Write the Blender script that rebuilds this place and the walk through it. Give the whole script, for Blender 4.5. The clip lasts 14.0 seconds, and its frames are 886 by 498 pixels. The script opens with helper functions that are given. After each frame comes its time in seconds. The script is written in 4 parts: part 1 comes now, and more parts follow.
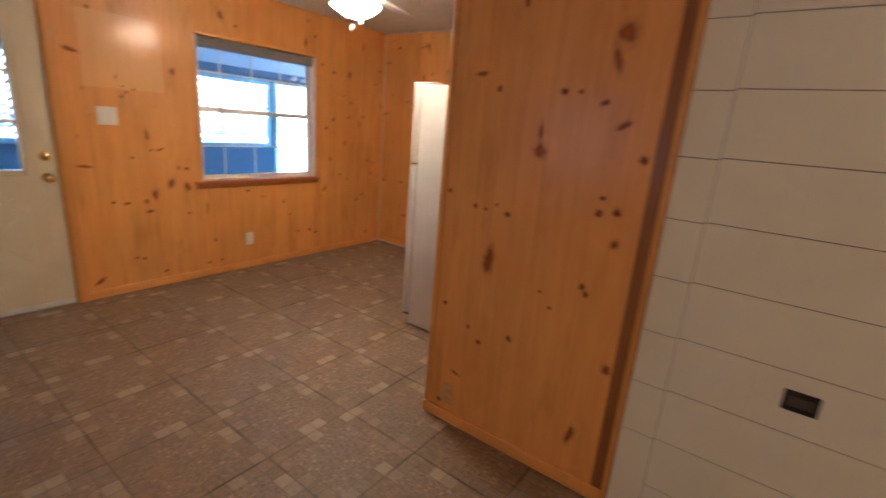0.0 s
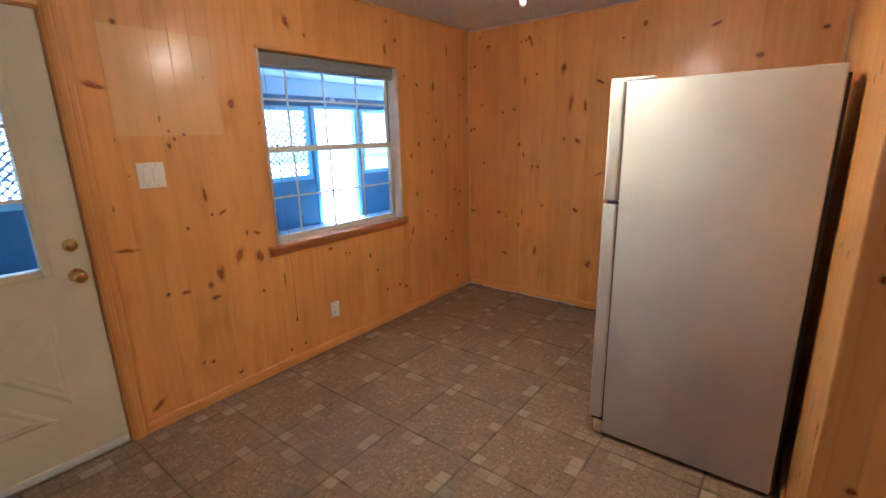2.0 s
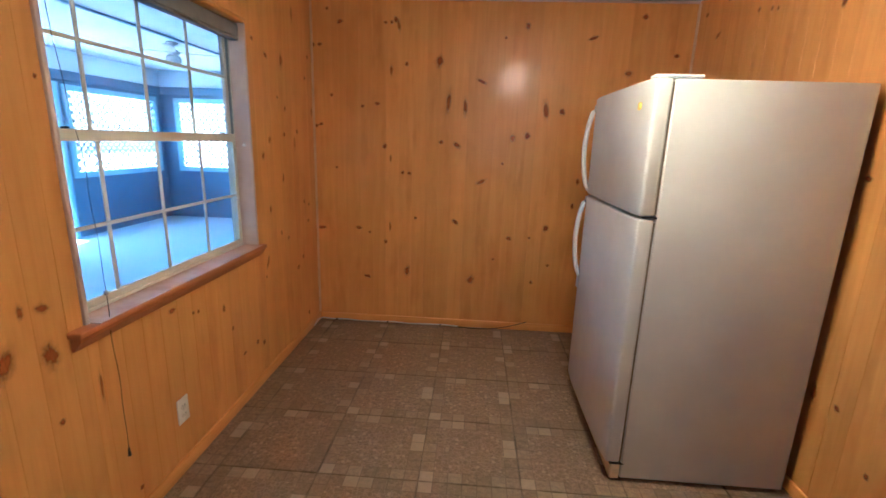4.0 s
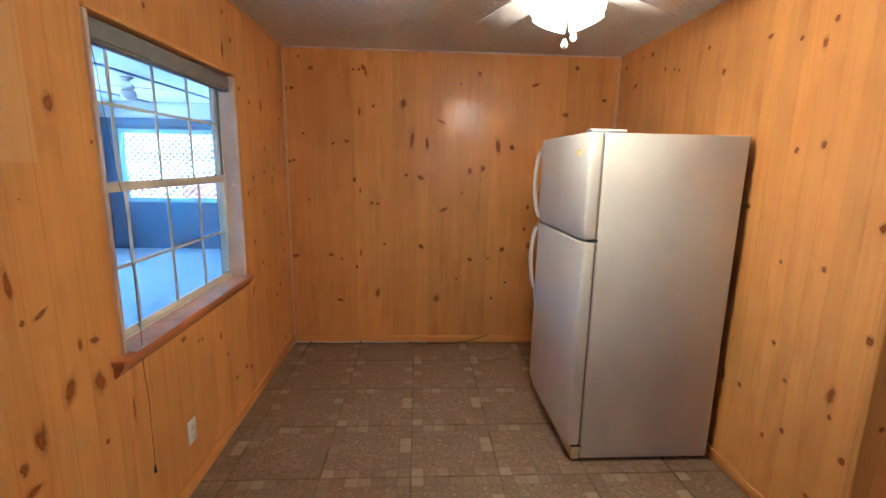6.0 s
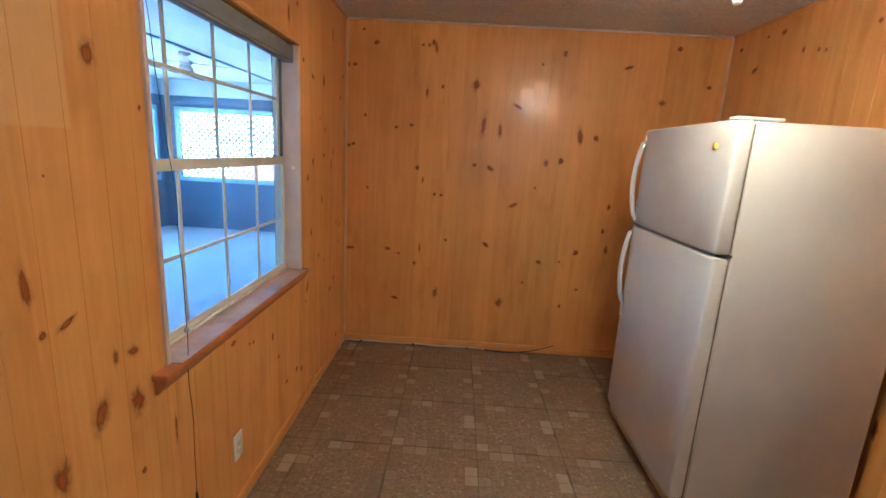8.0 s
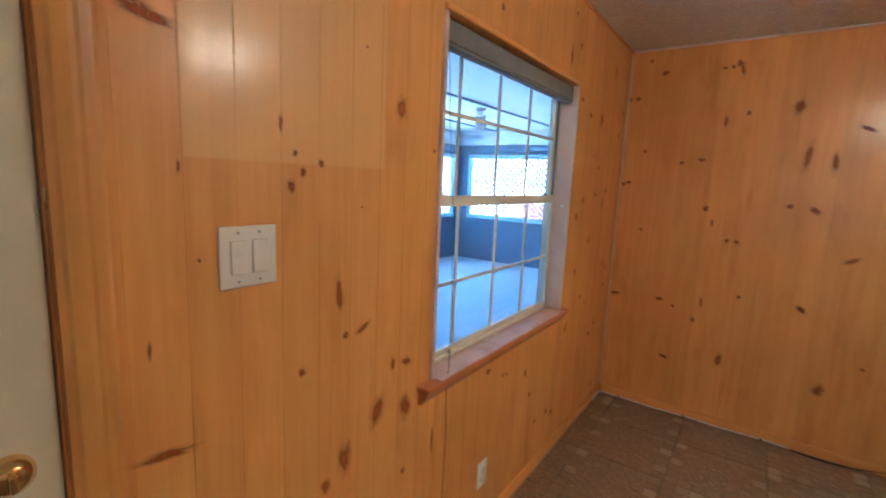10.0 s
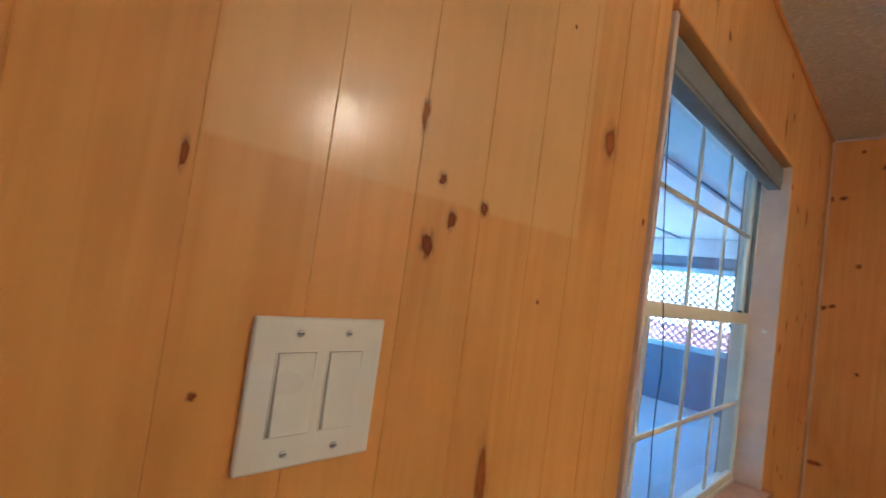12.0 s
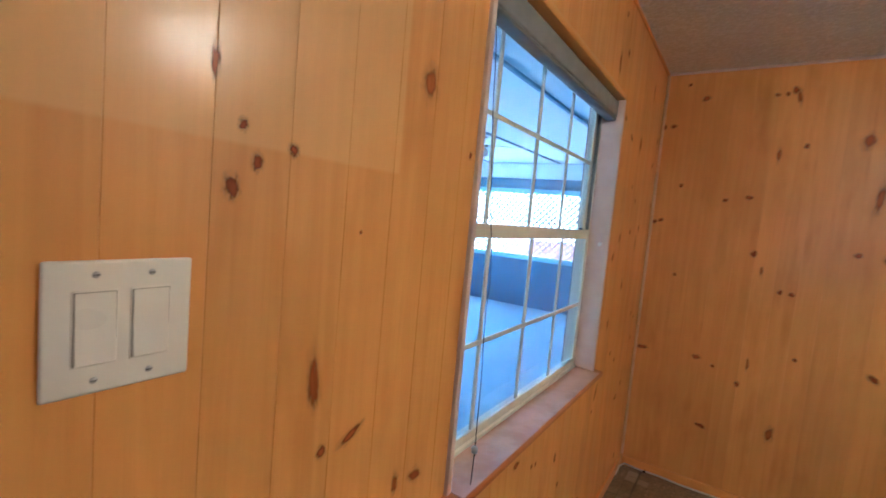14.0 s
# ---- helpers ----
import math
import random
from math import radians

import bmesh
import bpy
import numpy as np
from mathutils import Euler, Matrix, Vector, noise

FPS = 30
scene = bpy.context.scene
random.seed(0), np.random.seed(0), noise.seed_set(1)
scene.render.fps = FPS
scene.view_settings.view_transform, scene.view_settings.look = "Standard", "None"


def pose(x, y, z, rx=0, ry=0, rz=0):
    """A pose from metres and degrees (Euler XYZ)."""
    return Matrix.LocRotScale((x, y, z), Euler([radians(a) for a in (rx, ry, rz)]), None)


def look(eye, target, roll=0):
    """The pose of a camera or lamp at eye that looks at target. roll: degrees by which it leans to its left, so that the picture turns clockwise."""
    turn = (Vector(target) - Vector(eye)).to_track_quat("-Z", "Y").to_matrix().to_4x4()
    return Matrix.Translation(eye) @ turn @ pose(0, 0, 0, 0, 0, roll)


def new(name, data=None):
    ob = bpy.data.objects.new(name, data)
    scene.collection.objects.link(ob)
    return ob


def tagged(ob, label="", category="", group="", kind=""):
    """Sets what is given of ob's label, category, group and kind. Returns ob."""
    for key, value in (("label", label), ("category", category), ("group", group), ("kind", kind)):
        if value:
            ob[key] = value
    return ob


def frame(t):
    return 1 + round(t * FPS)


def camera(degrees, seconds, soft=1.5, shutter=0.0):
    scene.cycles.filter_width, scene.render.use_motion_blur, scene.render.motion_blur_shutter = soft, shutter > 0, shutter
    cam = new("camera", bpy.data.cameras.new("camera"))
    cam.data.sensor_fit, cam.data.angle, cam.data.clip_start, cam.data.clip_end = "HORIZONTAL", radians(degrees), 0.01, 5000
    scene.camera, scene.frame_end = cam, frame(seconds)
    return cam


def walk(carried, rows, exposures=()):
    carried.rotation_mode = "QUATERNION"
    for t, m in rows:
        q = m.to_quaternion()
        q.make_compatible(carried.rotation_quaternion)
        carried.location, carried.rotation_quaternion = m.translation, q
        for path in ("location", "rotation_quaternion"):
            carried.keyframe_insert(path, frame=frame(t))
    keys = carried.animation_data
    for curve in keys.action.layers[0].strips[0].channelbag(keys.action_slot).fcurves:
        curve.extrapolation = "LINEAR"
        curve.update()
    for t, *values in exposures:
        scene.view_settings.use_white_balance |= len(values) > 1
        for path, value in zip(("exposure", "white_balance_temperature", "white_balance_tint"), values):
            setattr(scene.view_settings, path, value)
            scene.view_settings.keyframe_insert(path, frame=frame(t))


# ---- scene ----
cam = camera(89.4, 14.0, shutter=0.3)
PATH = [
    (0, (0.294, 0.593, 1.447), (-0.83, 2.162, 0.922), 4.6),
    (0.5, (0.037, 0.824, 1.455), (-1.456, 2.005, 0.843), 3.8),
    (0.7, (-0.087, 0.856, 1.423), (-1.597, 2.028, 0.837), 2.9),
    (1, (-0.318, 0.849, 1.467), (-1.813, 2.051, 0.898), 1.6),
    (1.1, (-0.396, 0.83, 1.467), (-1.863, 2.073, 0.914), 1.1),
    (1.5, (-0.675, 0.859, 1.477), (-2.026, 2.243, 0.969), 0.1),
    (2, (-1.073, 0.933, 1.5), (-2.27, 2.457, 1.007), -1.3),
    (2.2, (-1.202, 0.945, 1.475), (-2.312, 2.528, 0.965), -1.5),
    (2.5, (-1.411, 1.008, 1.466), (-2.388, 2.68, 0.969), -0.7),
    (3, (-1.744, 1.06, 1.469), (-2.449, 2.869, 0.988), 0.4),
    (3.5, (-2.066, 1.177, 1.482), (-2.514, 3.068, 1.007), 0.9),
    (4, (-2.383, 1.208, 1.454), (-2.507, 3.148, 0.986), 1.9),
    (4.2, (-2.505, 1.192, 1.454), (-2.487, 3.138, 0.993), 2.2),
    (6.3, (-2.556, 0.867, 1.55), (-2.444, 2.83, 1.185), 1.1),
    (6.5, (-2.585, 0.896, 1.532), (-2.491, 2.861, 1.17), 1.5),
    (7, (-2.74, 1.049, 1.534), (-2.693, 3.011, 1.148), 2.6),
    (7.2, (-2.793, 1.103, 1.521), (-2.745, 3.062, 1.121), 2.8),
    (9.3, (-2.671, 1.29, 1.529), (-3.339, 3.123, 1.09), 2.5),
    (9.5, (-2.685, 1.294, 1.521), (-3.503, 3.069, 1.098), 2.1),
    (10, (-2.766, 1.316, 1.507), (-3.905, 2.932, 1.203), 2.6),
    (10.3, (-2.897, 1.364, 1.428), (-4.155, 2.909, 1.255), 2.9),
    (10.5, (-3.017, 1.424, 1.418), (-4.303, 2.952, 1.309), 3.9),
    (11, (-3.221, 1.554, 1.445), (-4.602, 2.999, 1.501), 5.5),
    (11.5, (-3.269, 1.586, 1.445), (-4.801, 2.868, 1.546), 7.2),
    (12, (-3.25, 1.617, 1.453), (-4.709, 2.982, 1.554), 7.9),
    (12.5, (-3.239, 1.623, 1.445), (-4.54, 3.139, 1.537), 8.5),
    (13, (-3.223, 1.63, 1.449), (-4.317, 3.302, 1.523), 8.1),
    (13.5, (-3.179, 1.639, 1.477), (-4.096, 3.416, 1.46), 6.6),
    (14, (-3.117, 1.633, 1.47), (-4.22, 3.294, 1.312), 5.2),
]
EXPO, KELVIN = 3.81, 4200
walk(cam, [(t, look(eye, target, roll)) for t, eye, target, roll in PATH],
     [(0, EXPO + 0.12, 4600, 12), (1, EXPO - 0.05, 4350, 9), (3, EXPO, KELVIN, 7), (7, EXPO, KELVIN, 4), (9.5, EXPO - 0.05, KELVIN, 5), (11.3, EXPO - 0.14, KELVIN, 1), (13.3, EXPO - 0.1, KELVIN, 1), (14, EXPO + 0.02, 4000, 1)])

# ---- world and lights ----
world = bpy.data.worlds.new("world")
scene.world = world
world.use_nodes = True
wn, wl = world.node_tree.nodes, world.node_tree.links
sky = wn.new("ShaderNodeTexSky")
sky.sky_type, sky.sun_disc = "NISHITA", False
sky.sun_elevation, sky.sun_rotation = radians(70), radians(-73)
wn["Background"].inputs["Strength"].default_value = 0.15
wl.new(sky.outputs[0], wn["Background"].inputs[0])
sun = new("sun", bpy.data.lights.new("sun", "SUN"))
sun.data.energy, sun.data.angle, sun.data.color = 5.0, radians(0.5), (1, 0.96, 0.9)
sun.matrix_world = look((-20, 8, 25), (-20 + 0.33, 8 - 0.10, 25 - 0.94))
south = new("south_window_daylight", bpy.data.lights.new("south_window_daylight", "AREA"))
south.data.shape, south.data.size, south.data.size_y = "RECTANGLE", 1.36, 1.06
south.data.energy, south.data.color = 0.35, (0.95, 0.95, 1.0)
south.matrix_world = look((-1.9, -2.13, 1.45), (-1.9, 0, 1.45))
LAMP_GLOW = 5.0

# ---- materials ----
def material(name, color=(0.8, 0.8, 0.8), rough=0.5, metal=0.0, coat=0.0):
    m = bpy.data.materials.new(name)
    m.use_nodes = True
    b = m.node_tree.nodes["Principled BSDF"]
    b.inputs["Base Color"].default_value = (*color, 1)
    b.inputs["Roughness"].default_value = rough
    b.inputs["Metallic"].default_value = metal
    b.inputs["Coat Weight"].default_value = coat
    return m, m.node_tree.nodes, m.node_tree.links, b


class Nodes:
    """Short forms for wiring nodes of one material."""
    def __init__(self, m):
        self.n, self.l = m.node_tree.nodes, m.node_tree.links

    def put(self, socket, v):
        if isinstance(v, bpy.types.NodeSocket):
            self.l.new(v, socket)
        else:
            socket.default_value = v

    def math(self, op, a, b=0.0, c=0.0, clamp=False):
        n = self.n.new("ShaderNodeMath")
        n.operation, n.use_clamp = op, clamp
        for s, v in zip(n.inputs, (a, b, c)):
            self.put(s, v)
        return n.outputs[0]

    def vec(self, op, a, b=(0, 0, 0)):
        n = self.n.new("ShaderNodeVectorMath")
        n.operation = op
        self.put(n.inputs[0], a)
        self.put(n.inputs[1], b)
        return n.outputs[0]

    def obj(self):
        return self.n.new("ShaderNodeTexCoord").outputs["Object"]

    def place(self):
        return self.n.new("ShaderNodeNewGeometry").outputs["Position"]

    def rand(self):
        return self.n.new("ShaderNodeObjectInfo").outputs["Random"]

    def xyz(self, v):
        n = self.n.new("ShaderNodeSeparateXYZ")
        self.put(n.inputs[0], v)
        return n.outputs

    def join(self, x, y, z):
        n = self.n.new("ShaderNodeCombineXYZ")
        for s, v in zip(n.inputs, (x, y, z)):
            self.put(s, v)
        return n.outputs[0]

    def noise(self, v, scale=5.0, detail=3.0, rough=0.5, distort=0.0):
        n = self.n.new("ShaderNodeTexNoise")
        self.put(n.inputs["Vector"], v)
        n.inputs["Scale"].default_value = scale
        n.inputs["Detail"].default_value = detail
        n.inputs["Roughness"].default_value = rough
        n.inputs["Distortion"].default_value = distort
        return n.outputs[0]

    def white(self, v):
        n = self.n.new("ShaderNodeTexWhiteNoise")
        self.put(n.inputs["Vector"], v)
        return n.outputs[0]

    def ramp(self, f, lo, hi, a=0.0, b=1.0):
        n = self.n.new("ShaderNodeMapRange")
        n.interpolation_type = "SMOOTHSTEP"
        for s, v in zip(n.inputs[:5], (f, lo, hi, a, b)):
            self.put(s, v)
        return n.outputs[0]

    def mix(self, f, a, b):
        n = self.n.new("ShaderNodeMix")
        n.data_type = "RGBA"
        self.put(n.inputs[0], f)
        for s, v in ((n.inputs[6], a), (n.inputs[7], b)):
            self.put(s, (*v, 1) if isinstance(v, tuple) else v)
        return n.outputs[2]

    def bump(self, h, strength, dist, bsdf):
        n = self.n.new("ShaderNodeBump")
        self.put(n.inputs["Height"], h)
        n.inputs["Strength"].default_value, n.inputs["Distance"].default_value = strength, dist
        self.l.new(n.outputs[0], bsdf.inputs["Normal"])


def pine_material(name, patch=False, tone=1.0, along="z", hue=0.5):
    m, n, l, b = material(name, rough=0.45, coat=0.33)
    q = Nodes(m)
    b.inputs["Coat Roughness"].default_value = 0.19
    b.inputs["Specular IOR Level"].default_value = 0.35
    r = q.rand()
    p = q.xyz(q.vec("ADD", q.obj(), q.join(q.math("MULTIPLY", r, 37.0), q.math("MULTIPLY", r, 53.0), q.math("MULTIPLY", r, 91.0))))
    x, y, z = (p[0], p[1], p[2]) if along == "z" else ((p[0], p[2], p[1]) if along == "y" else (p[1], p[2], p[0]))
    fine = q.noise(q.join(q.math("MULTIPLY", x, 160), q.math("MULTIPLY", y, 160), q.math("MULTIPLY", z, 3.0)), 1.0, 4, 0.6, 0.4)
    band = q.noise(q.join(q.math("MULTIPLY", x, 24), q.math("MULTIPLY", y, 24), q.math("MULTIPLY", z, 1.1)), 1.0, 4, 0.55, 1.2)
    blot = q.noise(q.join(q.math("MULTIPLY", x, 8), q.math("MULTIPLY", y, 8), q.math("MULTIPLY", z, 2.4)), 1.0, 3, 0.6)
    wide = q.noise(q.place(), 1.3, 3, 0.6)
    c = q.mix(q.math("MULTIPLY", q.ramp(band, 0.3, 0.72), 0.45), tuple(tone * v for v in (0.83, 0.398, 0.076)), tuple(tone * v for v in (0.68, 0.290, 0.046)))
    c = q.mix(q.math("MULTIPLY", q.ramp(fine, 0.45, 0.75), 0.12), c, tuple(tone * v for v in (0.56, 0.212, 0.030)))
    c = q.mix(q.math("MULTIPLY", q.ramp(blot, 0.48, 0.78), 0.5), c, tuple(tone * v for v in (0.56, 0.214, 0.030)))
    c = q.mix(q.math("MULTIPLY", q.ramp(wide, 0.42, 0.72), 0.35), c, tuple(tone * v for v in (0.60, 0.246, 0.036)))
    h = n.new("ShaderNodeHueSaturation")
    q.put(h.inputs["Value"], q.math("ADD", 0.95, q.math("MULTIPLY", r, 0.09)))
    h.inputs["Hue"].default_value = hue
    q.put(h.inputs["Color"], c)
    c = h.outputs[0]
    if patch:
        w = q.xyz(q.place())
        def inside(s, lo, hi):
            return q.math("MULTIPLY", q.ramp(s, lo - 0.004, lo + 0.004), q.ramp(s, hi - 0.004, hi + 0.004, 1.0, 0.0))
        f = q.math("MULTIPLY", inside(w[1], 1.70, 2.21), inside(w[2], 1.528, 2.02))
        c = q.mix(q.math("MULTIPLY", f, 0.52), c, (0.86, 0.51, 0.15))
    l.new(c, b.inputs["Base Color"])
    q.put(b.inputs["Roughness"], q.ramp(band, 0.2, 0.8, 0.36, 0.48))
    q.bump(q.math("ADD", q.math("MULTIPLY", fine, 0.5), band), 0.25, 0.0012, b)
    return m


def knot_material(name, dark, light, far, cover=1.0):
    m, n, l, b = material(name, rough=0.55, coat=0.05)
    b.inputs["Specular IOR Level"].default_value = 0.25
    b.inputs["Coat Roughness"].default_value = 0.27
    q = Nodes(m)
    r = q.rand()
    o = q.obj()
    shift = q.join(q.math("MULTIPLY", r, 71.0), q.math("MULTIPLY", r, 17.0), 0.0)
    wob = q.noise(q.vec("ADD", o, shift), 1.7, 4, 0.65)
    d = n.new("ShaderNodeVectorMath")
    d.operation = "LENGTH"
    l.new(o, d.inputs[0])
    rad = q.math("ADD", d.outputs["Value"], q.math("MULTIPLY", q.math("SUBTRACT", wob, 0.5), 1.25))
    rings = q.noise(q.join(q.math("MULTIPLY", rad, 7.0), r, 0.0), 2.0, 2)
    core = q.mix(rings, dark, light)
    core = q.mix(q.math("MULTIPLY", q.ramp(rad, 0.12, 0.42, 1.0, 0.0), q.ramp(r, 0.1, 0.8, 0.25, 0.85)), core, far)
    c = q.mix(q.ramp(rad, 0.42, 0.66), core, (0.56, 0.19, 0.030))
    l.new(c, b.inputs["Base Color"])
    w = q.xyz(q.place())
    streak = q.noise(q.join(q.math("MULTIPLY", w[0], 210), q.math("MULTIPLY", w[1], 210), q.math("MULTIPLY", w[2], 22)), 1.0, 3, 0.6)
    keep = q.math("MULTIPLY", cover, q.ramp(streak, 0.25, 0.6, 1.55 * cover - 0.55, 1.0))
    fade = q.math("ADD", q.ramp(rad, 0.30, 0.62, 0.66, 0.0), q.ramp(rad, 0.40, 1.0, 0.30, 0.0))
    clear = n.new("ShaderNodeBsdfTransparent")
    mx = n.new("ShaderNodeMixShader")
    l.new(q.math("MULTIPLY", fade, keep), mx.inputs[0])
    l.new(clear.outputs[0], mx.inputs[1])
    l.new(b.outputs[0], mx.inputs[2])
    l.new(mx.outputs[0], n["Material Output"].inputs[0])
    return m


def floor_material():
    m, n, l, b = material("vinyl_tile", rough=0.5)
    q = Nodes(m)
    r = q.rand()
    o = q.xyz(q.obj())
    cells = 7.0
    u = q.math("MULTIPLY", q.math("ADD", o[0], 0.2255), cells / 0.451)
    v = q.math("MULTIPLY", q.math("ADD", o[1], 0.2255), cells / 0.451)
    iu, iv = q.math("FLOOR", u), q.math("FLOOR", v)
    dist = q.math("MAXIMUM", q.math("ABSOLUTE", q.math("SUBTRACT", iu, 3.0)), q.math("ABSOLUTE", q.math("SUBTRACT", iv, 3.0)))
    rim = q.math("GREATER_THAN", dist, 2.5)
    seed = q.math("FLOOR", q.math("MULTIPLY", r, 3.0))
    wn1 = q.white(q.join(iu, iv, seed))
    limit = q.math("SUBTRACT", 0.975, q.math("MULTIPLY", rim, 0.36))
    lightcell = q.math("GREATER_THAN", wn1, limit)
    tone = q.white(q.join(iv, iu, q.math("ADD", seed, 7.3)))
    pos = q.place()
    grit = q.noise(pos, 38, 5, 0.8)
    cloud = q.noise(pos, 7, 3, 0.6)
    vein = n.new("ShaderNodeTexVoronoi")
    vein.feature = "DISTANCE_TO_EDGE"
    vein.inputs["Scale"].default_value = 42
    l.new(q.vec("ADD", pos, q.join(q.math("MULTIPLY", q.noise(pos, 25, 2), 0.05), 0.0, 0.0)), vein.inputs["Vector"])
    c = q.mix(q.ramp(grit, 0.3, 0.7), (0.135, 0.090, 0.050), (0.335, 0.230, 0.130))
    c = q.mix(q.math("MULTIPLY", q.ramp(cloud, 0.35, 0.75), 0.8), c, (0.185, 0.125, 0.070))
    c = q.mix(q.math("MULTIPLY", q.ramp(vein.outputs[0], 0.0, 0.12, 1.0, 0.0), q.math("SUBTRACT", 0.45, q.math("MULTIPLY", rim, 0.3))), c, (0.40, 0.27, 0.185))
    c = q.mix(q.math("MULTIPLY", lightcell, q.math("ADD", 0.10, q.math("MULTIPLY", q.math("POWER", tone, 2.0), 0.65))), c, q.mix(grit, (0.42, 0.32, 0.20), (0.56, 0.44, 0.29)))
    chips = n.new("ShaderNodeTexVoronoi")
    chips.inputs["Scale"].default_value = 40
    l.new(pos, chips.inputs["Vector"])
    spot = q.math("MULTIPLY", q.math("GREATER_THAN", q.xyz(chips.outputs["Color"])[0], 0.74), q.ramp(chips.outputs["Distance"], 0.22, 0.50, 1.0, 0.0))
    c = q.mix(q.math("MULTIPLY", spot, q.math("SUBTRACT", 0.50, q.math("MULTIPLY", rim, 0.38))), c, (0.47, 0.34, 0.22))
    fu, fv = q.math("FRACT", u), q.math("FRACT", v)
    edge = q.math("MINIMUM", q.math("MINIMUM", fu, q.math("SUBTRACT", 1.0, fu)), q.math("MINIMUM", fv, q.math("SUBTRACT", 1.0, fv)))
    line = q.math("MULTIPLY", q.ramp(edge, 0.02, 0.06, 1.0, 0.0), q.math("ADD", 0.12, q.math("MULTIPLY", rim, 0.35)))
    c = q.mix(line, c, (0.105, 0.072, 0.046))
    au, av = q.math("MINIMUM", u, q.math("SUBTRACT", cells, u)), q.math("MINIMUM", v, q.math("SUBTRACT", cells, v))
    near = q.math("MINIMUM", au, av)
    grime = q.math("MULTIPLY", q.ramp(near, 0.02, 0.16, 1.0, 0.0), q.ramp(q.noise(pos, 4.5, 3, 0.6), 0.38, 0.70, 0.0, 0.85))
    c = q.mix(grime, c, (0.055, 0.035, 0.020))
    wear = q.math("MULTIPLY", q.ramp(q.noise(pos, 1.6, 4, 0.65), 0.45, 0.72), 0.35)
    c = q.mix(wear, c, (0.215, 0.145, 0.088))
    l.new(c, b.inputs["Base Color"])
    q.put(b.inputs["Roughness"], q.ramp(grit, 0.2, 0.8, 0.42, 0.62))
    q.bump(q.math("ADD", grit, q.math("MULTIPLY", cloud, 0.6)), 0.35, 0.0015, b)
    return m


def rough_material(name, c1, c2, scale=8.0, rough=0.6, bump=0.2, dist=0.002, coat=0.0, metal=0.0):
    m, n, l, b = material(name, rough=rough, coat=coat, metal=metal)
    q = Nodes(m)
    pos = q.place()
    a = q.noise(pos, scale, 3, 0.6)
    f = q.noise(pos, scale * 12, 4, 0.6)
    c = q.mix(q.ramp(a, 0.3, 0.7), c1, c2)
    c = q.mix(q.math("MULTIPLY", q.ramp(f, 0.4, 0.8), 0.25), c, c2)
    l.new(c, b.inputs["Base Color"])
    q.put(b.inputs["Roughness"], q.ramp(a, 0.2, 0.8, max(0.02, rough - 0.07), min(1, rough + 0.07)))
    q.bump(f, bump, dist, b)
    return m


def popcorn_material():
    m, n, l, b = material("textured_ceiling", (0.74, 0.70, 0.62), 0.9)
    q = Nodes(m)
    pos = q.place()
    f = q.noise(pos, 62, 3, 0.6)
    g = q.noise(pos, 30, 2, 0.5)
    hgt = q.math("ADD", q.ramp(f, 0.45, 0.68), q.math("MULTIPLY", g, 0.4))
    l.new(q.mix(q.ramp(f, 0.4, 0.65), (0.68, 0.63, 0.54), (0.82, 0.78, 0.70)), b.inputs["Base Color"])
    q.bump(hgt, 0.8, 0.006, b)
    return m


def glass_material(name):
    m, n, l, b = material(name)
    fac = n.new("ShaderNodeLayerWeight")
    fac.inputs[0].default_value = 0.5
    q = Nodes(m)
    refl = q.math("ADD", 0.04, q.math("MULTIPLY", q.math("POWER", fac.outputs["Facing"], 5.0), 0.7))
    tr, gl, mx = n.new("ShaderNodeBsdfTransparent"), n.new("ShaderNodeBsdfGlossy"), n.new("ShaderNodeMixShader")
    tr.inputs[0].default_value = (0.94, 0.96, 0.96, 1)
    gl.inputs["Roughness"].default_value = 0.02
    l.new(refl, mx.inputs[0])
    l.new(tr.outputs[0], mx.inputs[1])
    l.new(gl.outputs[0], mx.inputs[2])
    l.new(mx.outputs[0], n["Material Output"].inputs[0])
    return m


def glow_material(name, color, strength):
    m, n, l, b = material(name, (0.9, 0.88, 0.82), 0.3)
    b.inputs["Emission Color"].default_value = (*color, 1)
    b.inputs["Emission Strength"].default_value = strength
    return m


PINE = pine_material("varnished_pine")
PINE_PATCH = pine_material("varnished_pine_with_pale_patch", patch=True)
PINE_TRIM = pine_material("pine_trim", tone=0.92)
PALE_TRIM = pine_material("pale_pine_trim", tone=1.22)
PINE_RAIL = pine_material("pine_rail_y", tone=1.02, along="y")
PINE_RAIL_X = pine_material("pine_rail_x", tone=1.02, along="x")
STRIP = pine_material("dark_strip_pine", tone=0.42, hue=0.49)
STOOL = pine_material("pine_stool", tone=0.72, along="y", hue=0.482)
KNOT = knot_material("dark_knot", (0.120, 0.024, 0.004), (0.32, 0.064, 0.008), (0.46, 0.125, 0.016))
KNOT_BROWN = knot_material("brown_knot", (0.30, 0.056, 0.007), (0.47, 0.125, 0.016), (0.58, 0.190, 0.026), 0.8)
VINYL = floor_material()
POPCORN = popcorn_material()
GLASS = glass_material("window_glass")
DOOR_PAINT = rough_material("cream_door_paint", (0.78, 0.69, 0.47), (0.72, 0.63, 0.42), 3.0, 0.42, 0.08, 0.001)
CREAM = rough_material("cream_enamel", (0.84, 0.79, 0.64), (0.76, 0.70, 0.54), 6.0, 0.4, 0.06, 0.001)
